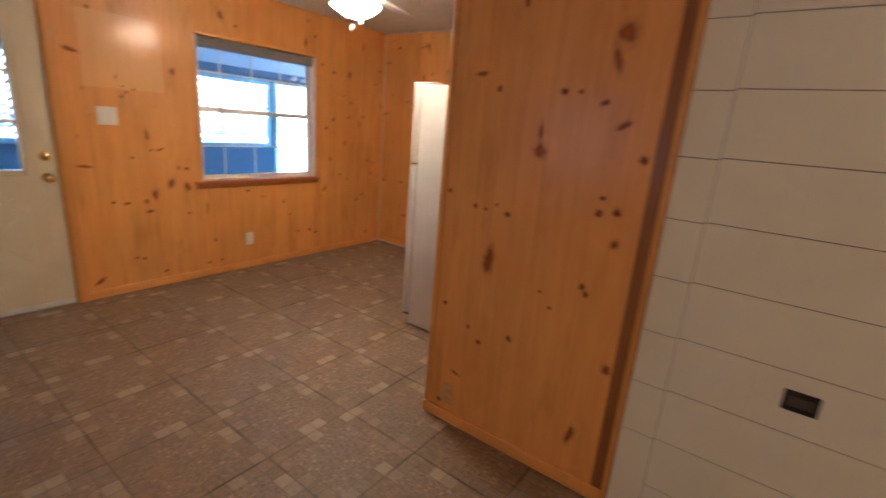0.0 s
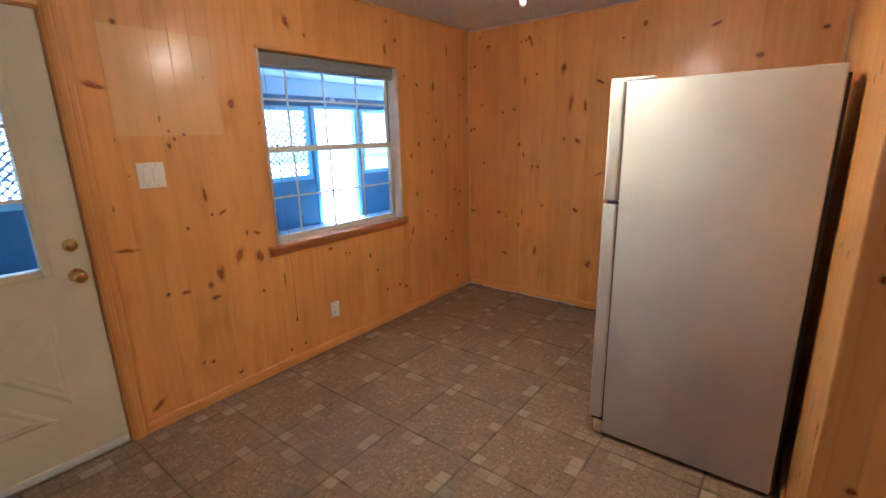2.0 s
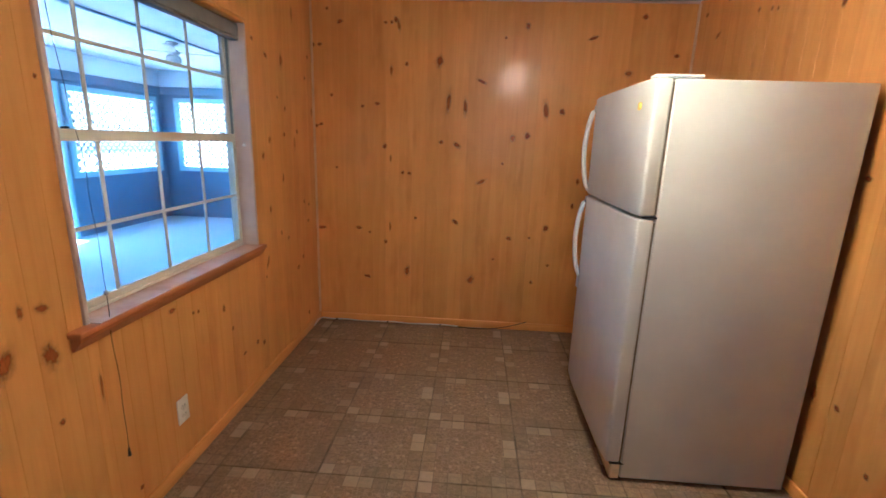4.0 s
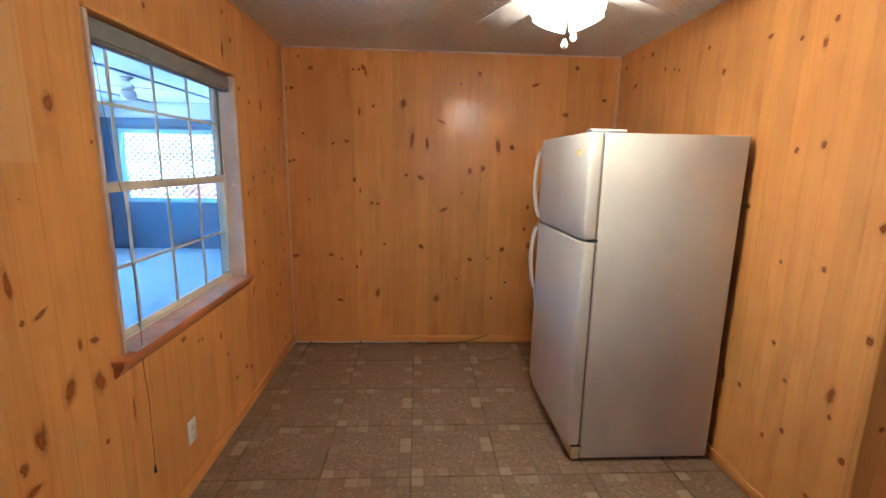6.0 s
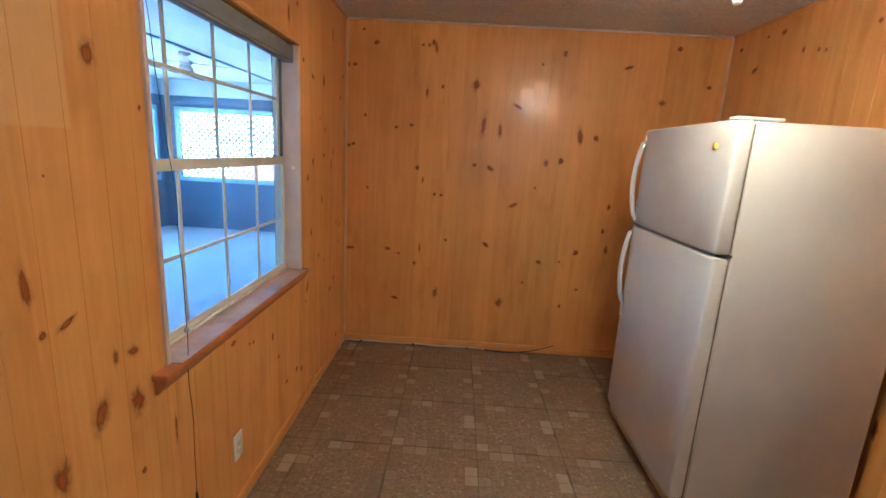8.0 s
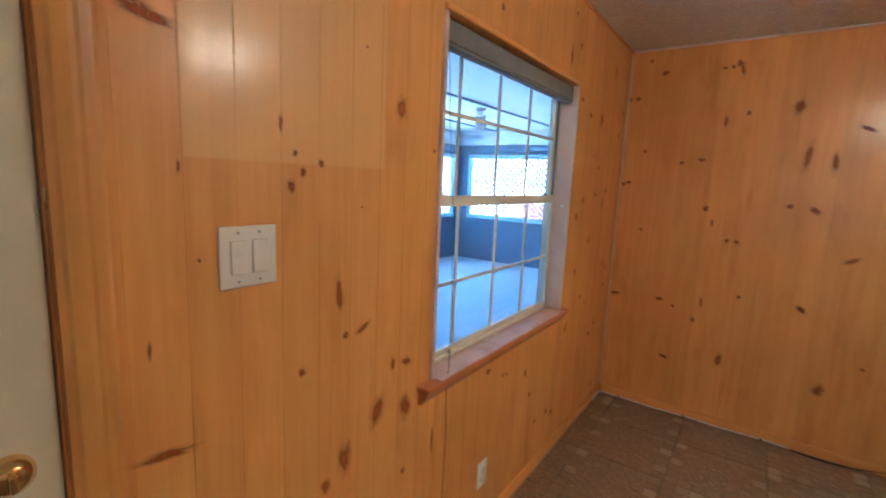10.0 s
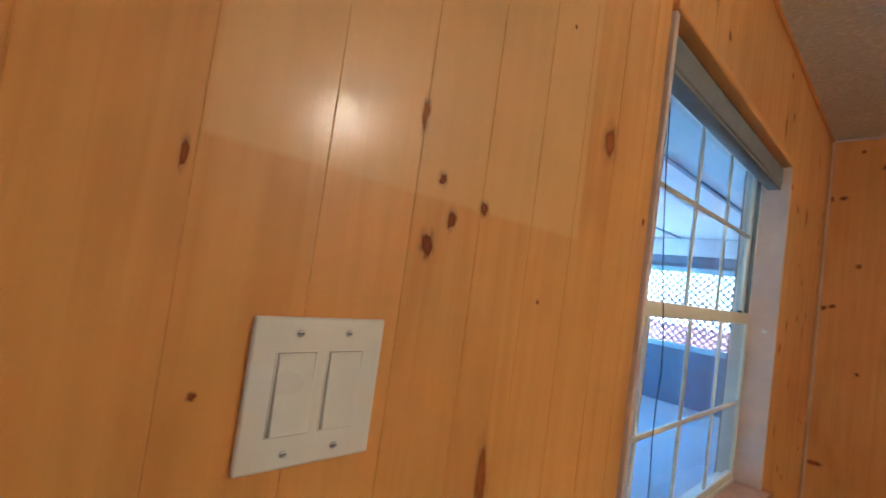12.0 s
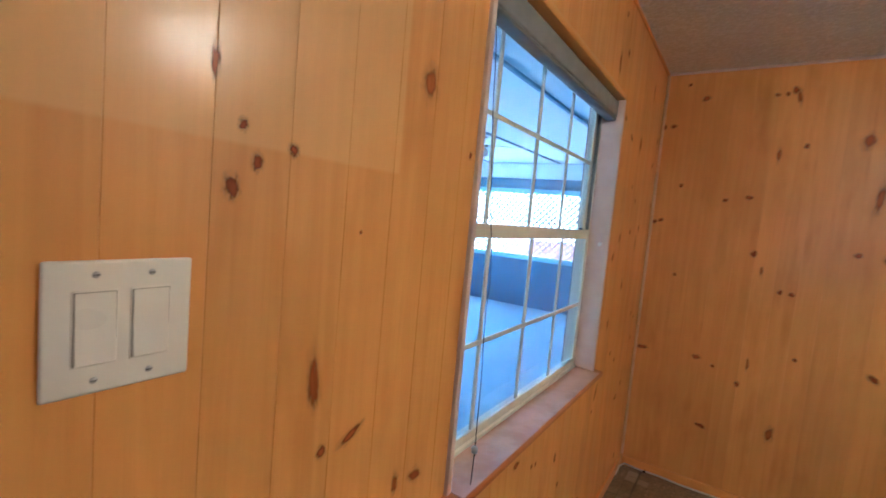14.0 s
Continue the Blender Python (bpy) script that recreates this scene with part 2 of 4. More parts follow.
FRIDGE = rough_material("pebbled_white_steel", (0.62, 0.585, 0.52), (0.58, 0.545, 0.485), 4.0, 0.5, 0.25, 0.0006)
FRIDGE_TRIM = material("white_fridge_plastic", (0.76, 0.75, 0.71), 0.3)[0]
FRIDGE_BASE = rough_material("yellowed_plastic", (0.70, 0.54, 0.32), (0.50, 0.37, 0.22), 9.0, 0.5)
GASKET = material("dark_gasket", (0.17, 0.12, 0.07), 0.6)[0]
BLACK = material("black_back", (0.012, 0.011, 0.010), 0.8)[0]
PLATE = rough_material("white_plate_plastic", (0.92, 0.86, 0.75), (0.88, 0.82, 0.70), 5.0, 0.3, 0.03)
BEIGE = rough_material("brown_outlet_plastic", (0.62, 0.36, 0.10), (0.56, 0.31, 0.08), 9.0, 0.4)
BRASS = material("polished_brass", (0.80, 0.55, 0.20), 0.16, 1.0)[0]
STEEL = material("screw_steel", (0.55, 0.53, 0.50), 0.35, 1.0)[0]
DARKISH = material("dusty_brown_plastic", (0.07, 0.055, 0.04), 0.6)[0]
DARK = material("dark_metal", (0.03, 0.028, 0.025), 0.5, 0.6)[0]
SHADE = rough_material("grey_shade_fabric", (0.235, 0.23, 0.215), (0.215, 0.21, 0.20), 20.0, 0.8)
TILEBOARD = rough_material("off_white_tileboard", (0.83, 0.79, 0.62), (0.77, 0.73, 0.56), 2.5, 0.45, 0.08, 0.003, 0.1)
TRACK = material("dull_grey_metal_track", (0.22, 0.25, 0.26), 0.5)[0]
SEAM = material("dark_seam", (0.07, 0.05, 0.03), 0.8)[0]
PLASTER = rough_material("plain_plaster", (0.38, 0.35, 0.30), (0.34, 0.31, 0.27), 4.0, 0.8)
WHITE_PAINT = rough_material("white_paint", (0.76, 0.75, 0.72), (0.68, 0.67, 0.64), 9.0, 0.5, 0.1)
# the sky's sheen on the window jambs is mixed into this pale colour
LINING = rough_material("pale_sheen_lining", (0.80, 0.64, 0.52), (0.72, 0.54, 0.42), 7.0, 0.4, 0.1)
STOOL_TOP = rough_material("pale_stool_face", (0.66, 0.40, 0.27), (0.52, 0.27, 0.16), 9.0, 0.35, 0.1)
CORNER = rough_material("pale_corner_moulding", (0.80, 0.54, 0.27), (0.70, 0.45, 0.20), 7.0, 0.5)
BATTEN = rough_material("mid_blue_batten_paint", (0.22, 0.34, 0.44), (0.19, 0.30, 0.40), 5.0, 0.6)
BOWL = glow_material("lit_frosted_bowl", (1.0, 0.70, 0.36), LAMP_GLOW)
DOME = glow_material("lit_dome", (1.0, 0.56, 0.24), 6.6)
BLUE_PAINT = rough_material("slate_porch_paint", (0.14, 0.23, 0.33), (0.12, 0.20, 0.29), 5.0, 0.6)
PALE_BLUE = rough_material("pale_porch_trim_paint", (0.50, 0.72, 0.80), (0.44, 0.66, 0.75), 5.0, 0.6)
PORCH_CEIL = rough_material("porch_ceiling_paint", (0.84, 0.91, 0.94), (0.79, 0.87, 0.91), 5.0, 0.7)
LATTICE = rough_material("grey_lattice_paint", (0.22, 0.26, 0.33), (0.18, 0.22, 0.29), 9.0, 0.6)
CONCRETE = rough_material("porch_concrete", (0.50, 0.58, 0.63), (0.44, 0.52, 0.57), 3.0, 0.8)
GROUND = rough_material("pale_gravel_ground", (0.60, 0.57, 0.51), (0.50, 0.47, 0.41), 2.0, 0.95, 0.5, 0.02)
BRICK = rough_material("red_brick_fence", (0.58, 0.29, 0.24), (0.48, 0.22, 0.18), 6.0, 0.9)
STUCCO = rough_material("pale_stucco", (0.62, 0.58, 0.50), (0.55, 0.51, 0.44), 3.0, 0.9)
CABLE = material("white_cable", (0.72, 0.66, 0.52), 0.5)[0]
YELLOW = material("yellow_sticker", (0.75, 0.55, 0.05), 0.4)[0]

# ---- mesh helpers ----
def link(name, bm, mat, parent=None, label=""):
    me = bpy.data.meshes.new(name)
    bm.to_mesh(me)
    bm.free()
    me.materials.append(mat)
    ob = new(name, me)
    ob.parent = parent
    return tagged(ob, label=label)


def part(name, bm, mat, parent, label=""):
    return link(name, bm, mat, parent, label)


def boxes(*items, bevel=0.0, seg=2):
    """One bmesh of boxes (x0, x1, y0, y1, z0, z1), each with its edges bevelled."""
    bm = bmesh.new()
    for x0, x1, y0, y1, z0, z1 in items:
        g = bmesh.ops.create_cube(bm, size=1.0)["verts"]
        for v in g:
            v.co = Vector(((x0 + x1) / 2 + v.co.x * (x1 - x0), (y0 + y1) / 2 + v.co.y * (y1 - y0), (z0 + z1) / 2 + v.co.z * (z1 - z0)))
    if bevel:
        bmesh.ops.bevel(bm, geom=bm.edges[:], offset=bevel, segments=seg, affect="EDGES", profile=0.5, clamp_overlap=True)
        if seg > 1:
            for f in bm.faces:
                f.smooth = True
    return bm


def lathe(profile, axis="z", seg=32, at=(0, 0, 0)):
    """Turns a profile of (radius, height) about an axis."""
    bm = bmesh.new()
    rings = []
    for r, h in profile:
        ring = []
        for i in range(seg if r > 1e-6 else 1):
            a = 2 * math.pi * i / seg
            p = (r * math.cos(a), r * math.sin(a), h)
            if axis == "x":
                p = (h, r * math.cos(a), r * math.sin(a))
            if axis == "y":
                p = (r * math.cos(a), h, r * math.sin(a))
            ring.append(bm.verts.new((p[0] + at[0], p[1] + at[1], p[2] + at[2])))
        rings.append(ring)
    for a, b in zip(rings, rings[1:]):
        for i in range(seg):
            j = (i + 1) % seg
            q = [a[i % len(a)], a[j % len(a)], b[j % len(b)], b[i % len(b)]]
            q = list(dict.fromkeys(q))
            if len(q) > 2:
                bm.faces.new(q).smooth = True
    bmesh.ops.recalc_face_normals(bm, faces=bm.faces[:])
    return bm


def tube(points, r=0.003, seg=8):
    bm = bmesh.new()
    pts = [Vector(p) for p in points]
    rings = []
    for i, p in enumerate(pts):
        d = (pts[min(i + 1, len(pts) - 1)] - pts[max(i - 1, 0)]).normalized()
        s = d.cross(Vector((0, 0, 1)) if abs(d.z) < 0.9 else Vector((1, 0, 0))).normalized()
        u = d.cross(s)
        rings.append([bm.verts.new(p + r * (math.cos(2 * math.pi * k / seg) * s + math.sin(2 * math.pi * k / seg) * u)) for k in range(seg)])
    for a, b in zip(rings, rings[1:]):
        for k in range(seg):
            bm.faces.new((a[k], a[(k + 1) % seg], b[(k + 1) % seg], b[k])).smooth = True
    bm.faces.new(rings[0]), bm.faces.new(rings[-1])
    bmesh.ops.recalc_face_normals(bm, faces=bm.faces[:])
    return bm


def empty(name, at, label, category, group=""):
    ob = new(name)
    ob.location = at
    return tagged(ob, label, category, group)


# ---- structure ----
WX, FY, RX, PY, TOP = -3.6, 4.6, -0.93, 2.26, 2.41
WIN = (2.47, 3.60, 0.847, 2.005)
DOOR = (0.565, 1.511, 0.0, 2.045)
BT = 0.012


def structure(name, bm, mat):
    return tagged(link(name, bm, mat), kind="structure")


wall_west = structure("wall_west", boxes(
    (WX - 0.135, WX - BT, -2.1, DOOR[0], -0.1, TOP + 0.1), (WX - 0.135, WX - BT, DOOR[0], DOOR[1], DOOR[3], TOP + 0.1),
    (WX - 0.135, WX - BT, DOOR[1], WIN[0] - 0.018, -0.1, TOP + 0.1), (WX - 0.135, WX - BT, WIN[0] - 0.018, WIN[1] + 0.016, -0.1, WIN[2] - 0.022),
    (WX - 0.135, WX - BT, WIN[0] - 0.018, WIN[1] + 0.016, WIN[3] + 0.022, TOP + 0.1), (WX - 0.135, WX - BT, WIN[1] + 0.016, FY + 0.12, -0.1, TOP + 0.1)), SEAM)
wall_north = structure("wall_north", boxes((WX - BT, RX + 0.1, FY + BT, FY + 0.12, -0.1, TOP + 0.1)), SEAM)
wall_east = structure("wall_east", boxes((RX + BT, RX + 0.1, PY + BT, FY + BT, -0.1, TOP + 0.1)), SEAM)
wall_partition = structure("wall_partition", boxes((RX + 0.1, 2.6, PY + BT, PY + 0.1, -0.1, TOP + 0.1)), SEAM)
wall_south = structure("wall_south", boxes((WX - 0.135, -2.6, -2.2, -2.1, -0.1, TOP + 0.1), (-1.2, 2.6, -2.2, -2.1, -0.1, TOP + 0.1),
                                           (-2.6, -1.2, -2.2, -2.1, -0.1, 0.9), (-2.6, -1.2, -2.2, -2.1, 2.0, TOP + 0.1)), PLASTER)
structure("window_2", boxes((-2.6, -1.2, -2.2, -2.16, 0.9, 2.0)), WHITE_PAINT)
LAMP = structure("ceiling_lamp", lathe([(0.0, TOP), (0.17, TOP), (0.17, TOP - 0.03), (0.12, TOP - 0.09), (0.0, TOP - 0.11)], at=(1.0, -0.7, 0)), DOME)
wall_far_east = structure("wall_far_east", boxes((2.5, 2.6, -2.1, PY, -0.1, TOP + 0.1)), PLASTER)
floor = structure("floor", boxes((WX - 0.135, 2.6, -2.2, FY + 0.12, -0.1, -0.004)), SEAM)
ceiling = structure("ceiling", boxes((WX - BT, 2.5, -2.1, FY + BT, TOP, TOP + 0.12)), POPCORN)

# trims
def trim(name, bm, mat, label=""):
    return tagged(link(name, bm, mat), kind="structure", label=label)


trim("baseboard", boxes((WX, WX + 0.014, DOOR[1] + 0.07, FY, 0, 0.065), bevel=0.004), PINE_RAIL)
trim("baseboard", boxes((WX, WX + 0.014, -2.1, DOOR[0] - 0.1, 0, 0.065), bevel=0.004), PINE_RAIL)
trim("baseboard", boxes((WX + 0.014, RX - 0.014, FY - 0.014, FY, 0, 0.06), bevel=0.004), PINE_RAIL_X)
trim("baseboard", boxes((RX - 0.014, RX, PY - 0.014, FY, 0, 0.06), bevel=0.004), PINE_RAIL)
trim("baseboard", boxes((RX, -0.0025, PY - 0.014, PY, 0, 0.065), bevel=0.004), PINE_RAIL_X)
trim("corner_trim", boxes((WX, WX + 0.016, FY - 0.016, FY, 0.065, TOP - 0.012), bevel=0.006), CORNER)
trim("corner_trim", boxes((RX - 0.016, RX, FY - 0.016, FY, 0.06, TOP - 0.012), bevel=0.006), CORNER)
trim("corner_trim", boxes((RX - 0.008, RX + 0.022, PY - 0.008, PY + 0.02, 0.065, TOP - 0.002), bevel=0.005), PINE_TRIM)
trim("corner_trim", boxes((-0.002, 0.020, PY - 0.045, PY, 0.0, TOP - 0.002), bevel=0.004), PINE_TRIM)
# flat strip in a darker pine tone, left of the corner moulding
trim("corner_trim", boxes((-0.050, -0.0025, PY - 0.007, PY, 0.066, TOP - 0.002), bevel=0.002), STRIP, "dark strip beside the corner moulding")
trim("ceiling_trim", boxes((WX, WX + 0.012, -2.1, FY, TOP - 0.014, TOP - 0.001), bevel=0.004), PINE_RAIL)
trim("ceiling_trim", boxes((WX + 0.012, RX, FY - 0.012, FY, TOP - 0.014, TOP - 0.001), bevel=0.004), LINING)
trim("ceiling_trim", boxes((RX - 0.012, RX, PY, FY - 0.012, TOP - 0.014, TOP - 0.001), bevel=0.004), PINE_RAIL)

# ---- window ----
def build_window():
    y0, y1, z0, z1 = WIN
    root = tagged(new("window_1"), "single-hung cream metal window with divided panes in a pine opening", "window", kind="structure")
    xo = WX - 0.128
    part("jamb_lining", boxes((xo, WX + 0.009, y0 - 0.018, y0, z0, z1), bevel=0.003), LINING, root)
    part("jamb_lining", boxes((xo, WX + 0.014, y1, y1 + 0.016, z0, z1), bevel=0.005), LINING, root)
    part("head_lining", boxes((xo, WX + 0.014, y0 - 0.018, y1 + 0.016, z1, z1 + 0.022), bevel=0.005), PINE_RAIL, root)
    part("window_sill", boxes((xo, WX + 0.045, y0 - 0.080, y1 + 0.045, z0 - 0.022, z0), bevel=0.005), STOOL, root, "worn reddish pine stool")
    # thin slab on top of the stool, paler than its front edge
    part("stool_top", boxes((-3.664, WX + 0.041, y0 + 0.001, y1 - 0.001, z0 + 0.0001, z0 + 0.0022)), STOOL_TOP, root, "pale face of the stool")
    bm = bmesh.new()
    ends = [[bm.verts.new((x, y, z)) for x, z in ((WX, z0 - 0.023), (WX + 0.038, z0 - 0.023), (WX + 0.034, z0 - 0.034), (WX + 0.010, z0 - 0.066), (WX, z0 - 0.068))] for y in (y0 - 0.072, y1 + 0.038)]
    for k in range(5):
        bm.faces.new((ends[0][k], ends[0][(k + 1) % 5], ends[1][(k + 1) % 5], ends[1][k]))
    bm.faces.new(ends[0]), bm.faces.new(ends[1][::-1])
    bmesh.ops.recalc_face_normals(bm, faces=bm.faces[:])
    part("apron_moulding", bm, STOOL, root, "reddish pine moulding under the stool")
    a, b = y0 + 0.001, y1 - 0.001
    part("window_frame", boxes((-3.722, -3.672, a, a + 0.007, z0, z1), (-3.722, -3.672, b - 0.007, b, z0, z1),
                               (-3.722, -3.672, a + 0.007, b - 0.007, z1 - 0.012, z1), (-3.722, -3.664, a + 0.007, b - 0.007, z0, z0 + 0.014), bevel=0.002), CREAM, root)
    for ya, yb in ((a + 0.0072, a + 0.010), (b - 0.010, b - 0.0072)):
        part("sash_track", boxes((-3.688, -3.674, ya, yb, 1.456, z1 - 0.014), bevel=0.001), TRACK, root, "dull grey metal sash track")
    a, b = a + 0.0105, b - 0.0105
    mid = 1.435
    for nm, x, lo, hi in (("lower_sash", -3.679, z0 + 0.014, mid + 0.019), ("upper_sash", -3.6965, mid - 0.012, z1 - 0.012)):
        top = 0.038 if nm == "lower_sash" else 0.018
        s = part(nm, boxes((x - 0.008, x + 0.008, a, a + 0.016, lo, hi), (x - 0.008, x + 0.008, b - 0.016, b, lo, hi),
                           (x - 0.008, x + 0.0085, a + 0.016, b - 0.016, lo, lo + 0.024), (x - 0.008, x + 0.0085, a + 0.016, b - 0.016, hi - top, hi), bevel=0.0015), CREAM, root)
        ya, yb, za, zb = a + 0.016, b - 0.016, lo + 0.024, hi - top
        zm = 1.132 if nm == "lower_sash" else 1.738
        for k in (1, 2, 3):
            yy = 2.405 + (yb - 2.405) * k / 4
            part("muntin", boxes((x - 0.003, x + 0.005, yy - 0.0068, yy + 0.0068, za, zb), bevel=0.0015), CREAM, s)
        part("muntin", boxes((x - 0.002, x + 0.006, ya, yb, zm - 0.0068, zm + 0.0068), bevel=0.0015), CREAM, s)
        g = part("pane", boxes((x - 0.0015, x + 0.0015, ya, yb, za, zb)), GLASS, s)
        g.visible_shadow = False
    for yy in (a + 0.10, b - 0.10):
        part("latch", boxes((-3.684, -3.672, yy - 0.012, yy + 0.012, mid + 0.0195, mid + 0.027), bevel=0.003), DARK, root)
    part("stop_pin", lathe([(0.0, 0.0), (0.008, 0.0), (0.009, 0.008), (0.006, 0.012), (0.0, 0.012)], "y", 12, (-3.62, y1 - 0.018, 1.40)), PLATE, root)


build_window()


def build_shade():
    root = empty("window_blind", (-3.635, 3.03, 1.94), "raised dark grey window blind with a long cord", "blind")
    def loc(*b):
        return tuple(v - (-3.635, -3.635, 3.03, 3.03, 1.94, 1.94)[i] for i, v in enumerate(b))
    part("headrail", boxes(loc(-3.655, -3.610, 2.478, 3.588, 1.928, 1.996), bevel=0.007, seg=3), SHADE, root)
    part("bottom_rail", boxes(loc(-3.653, -3.612, 2.480, 3.586, 1.917, 1.9275), bevel=0.003), SHADE, root)
    cord = [(-3.612 + 0.040 * min(1, k / 9) + 0.0025 * math.sin(k), 2.497 + 0.026 * min(1, k / 12) + 0.0025 * math.sin(k * 1.7), 1.915 - 1.575 * k / 24) for k in range(25)]
    part("cord", tube([(x + 3.635, y - 3.03, z - 1.94) for x, y, z in cord], 0.0010, 6), DARK, root, "thin dark pull cord")
    part("cord_bead", lathe([(0, -0.010), (0.007, -0.006), (0.008, 0.004), (0.004, 0.010), (0, 0.010)], "z", 12, (0.064, -0.507, -1.005)), STEEL, root)
    part("cord_tassel", lathe([(0, -0.022), (0.006, -0.020), (0.003, 0.012), (0, 0.012)], "z", 10, (cord[-1][0] + 3.635, cord[-1][1] - 3.03, cord[-1][2] - 1.945)), DARK, root)


build_shade()

# ---- door ----
def prism(poly, x0, x1, inset=0.0):
    """A raised panel from a (y, z) polygon, its front face drawn in by inset towards the middle."""
    bm = bmesh.new()
    cy, cz = sum(p[0] for p in poly) / len(poly), sum(p[1] for p in poly) / len(poly)
    back = [bm.verts.new((x0, y, z)) for y, z in poly]
    front = [bm.verts.new((x1, y + (cy - y) * inset, z + (cz - z) * inset)) for y, z in poly]
    k = len(poly)
    for i in range(k):
        bm.faces.new((back[i], back[(i + 1) % k], front[(i + 1) % k], front[i]))
    bm.faces.new(front)
    bmesh.ops.recalc_face_normals(bm, faces=bm.faces[:])
    return bm


def build_door():
    root = tagged(new("door_1"), "closed cream-painted entry door with a nine-pane window and crossbuck panel", "door", kind="structure")
    y0, y1, z1 = 0.575, 1.503, 2.035
    ga, gb, gz0, gz1 = 0.79, 1.325, 0.97, 1.875
    xb, xf = WX - 0.052, WX - 0.008
    slab = part("slab", boxes((xb, xf, y0, ga, 0.012, z1), (xb, xf, gb, y1, 0.012, z1), (xb, xf, ga, gb, 0.012, gz0), (xb, xf, ga, gb, gz1, z1)), DOOR_PAINT, root)
    fr = part("window_frame", boxes((xf, xf + 0.014, ga - 0.035, ga, gz0 - 0.035, gz1 + 0.035), (xf, xf + 0.014, gb, gb + 0.035, gz0 - 0.035, gz1 + 0.035),
                               (xf, xf + 0.014, ga, gb, gz0 - 0.035, gz0), (xf, xf + 0.014, ga, gb, gz1, gz1 + 0.035), bevel=0.005), DOOR_PAINT, root)
    w, hh = (gb - ga) / 3, (gz1 - gz0) / 3
    for k in (1, 2):
        part("muntin", boxes((xf - 0.006, xf + 0.010, ga + w * k - 0.009, ga + w * k + 0.009, gz0, gz1), bevel=0.004), DOOR_PAINT, fr)
        part("muntin", boxes((xf - 0.005, xf + 0.009, ga, gb, gz0 + hh * k - 0.009, gz0 + hh * k + 0.009), bevel=0.004), DOOR_PAINT, fr)
    for i in range(3):
        for j in range(3):
            g = part("pane", boxes((xf - 0.022, xf - 0.019, ga + w * i + 0.001, ga + w * (i + 1) - 0.001, gz0 + hh * j + 0.001, gz0 + hh * (j + 1) - 0.001)), GLASS, fr)
            g.visible_shadow = False
    a, b, lo, hi = 0.755, 1.325, 0.26, 0.785
    cy, cz, g = (a + b) / 2, (lo + hi) / 2, 0.05
    tri = [[(a + 1.3 * g, hi), (b - 1.3 * g, hi), (cy, cz + g)], [(a + 1.3 * g, lo), (cy, cz - g), (b - 1.3 * g, lo)],
           [(a, lo + g), (a, hi - g), (cy - 1.3 * g, cz)], [(b, lo + g), (cy + 1.3 * g, cz), (b, hi - g)]]
    for t in tri:
        mid = (sum(p[0] for p in t) / 3, sum(p[1] for p in t) / 3)
        p = part("raised_panel", prism(t, xf, xf + 0.006, 0.16), DOOR_PAINT, slab)
        inner = [(y + (mid[0] - y) * 0.34, z + (mid[1] - z) * 0.34) for y, z in t]
        part("panel_field", prism(inner, xf + 0.006, xf + 0.009, 0.18), DOOR_PAINT, slab)
    part("door_sweep", boxes((xf, xf + 0.006, y0 + 0.002, y1 - 0.002, 0.010, 0.045), bevel=0.002), WHITE_PAINT, root)
    for nm, z, prof in (("knob", 0.915, [(0, 0.072), (0.019, 0.070), (0.029, 0.060), (0.029, 0.046), (0.014, 0.032), (0.012, 0.014), (0.032, 0.008), (0.033, 0.0)]),
                        ("deadbolt", 1.055, [(0, 0.022), (0.018, 0.022), (0.022, 0.018), (0.030, 0.008), (0.031, 0.0)])):
        k = part(nm, lathe([(r, h) for r, h in prof], "x", 28, (xf, 1.442, z)), BRASS, root, "polished brass " + nm)
        if nm == "deadbolt":
            part("thumb_turn", boxes((xf + 0.020, xf + 0.036, 1.437, 1.447, z - 0.014, z + 0.014), bevel=0.003), BRASS, k)
    for z in (0.24, 1.035, 1.83):
        h = part("hinge", boxes((WX - 0.009, WX - 0.0055, y0 - 0.010, y0 + 0.004, z - 0.045, z + 0.045)), BRASS, root)
        part("hinge_pin", lathe([(0, -0.048), (0.005, -0.046), (0.005, 0.046), (0, 0.048)], "z", 10, (WX - 0.002, y0 - 0.003, z)), BRASS, h)
    for q0, q1 in ((DOOR[0], y0 - 0.003), (y1 + 0.003, DOOR[1])):
        part("jamb", boxes((WX - 0.135, WX - 0.001, q0, q1, 0, DOOR[3]), bevel=0.001), PINE_TRIM, root)
    part("head_jamb", boxes((WX - 0.135, WX - 0.001, y0 - 0.003, y1 + 0.003, 2.038, DOOR[3])), PINE_RAIL, root)
    for c0, c1 in ((DOOR[0] - 0.095, DOOR[0]), (DOOR[1], DOOR[1] + 0.07)):
        prof = ((0, 0), (0, 0.011), (0.12, 0.013), (0.20, 0.0165), (0.48, 0.0185), (0.60, 0.0160), (0.68, 0.0178), (0.90, 0.0165), (1, 0.011), (1, 0))
        bm = bmesh.new()
        ends = [[bm.verts.new((WX + d, c0 + (c1 - c0) * u, z)) for u, d in prof] for z in (0, DOOR[3] + 0.075)]
        for k in range(10):
            bm.faces.new((ends[0][k], ends[0][(k + 1) % 10], ends[1][(k + 1) % 10], ends[1][k]))
        bm.faces.new(ends[0]), bm.faces.new(ends[1][::-1])
        bmesh.ops.recalc_face_normals(bm, faces=bm.faces[:])
        part("casing", bm, PINE_TRIM, root)
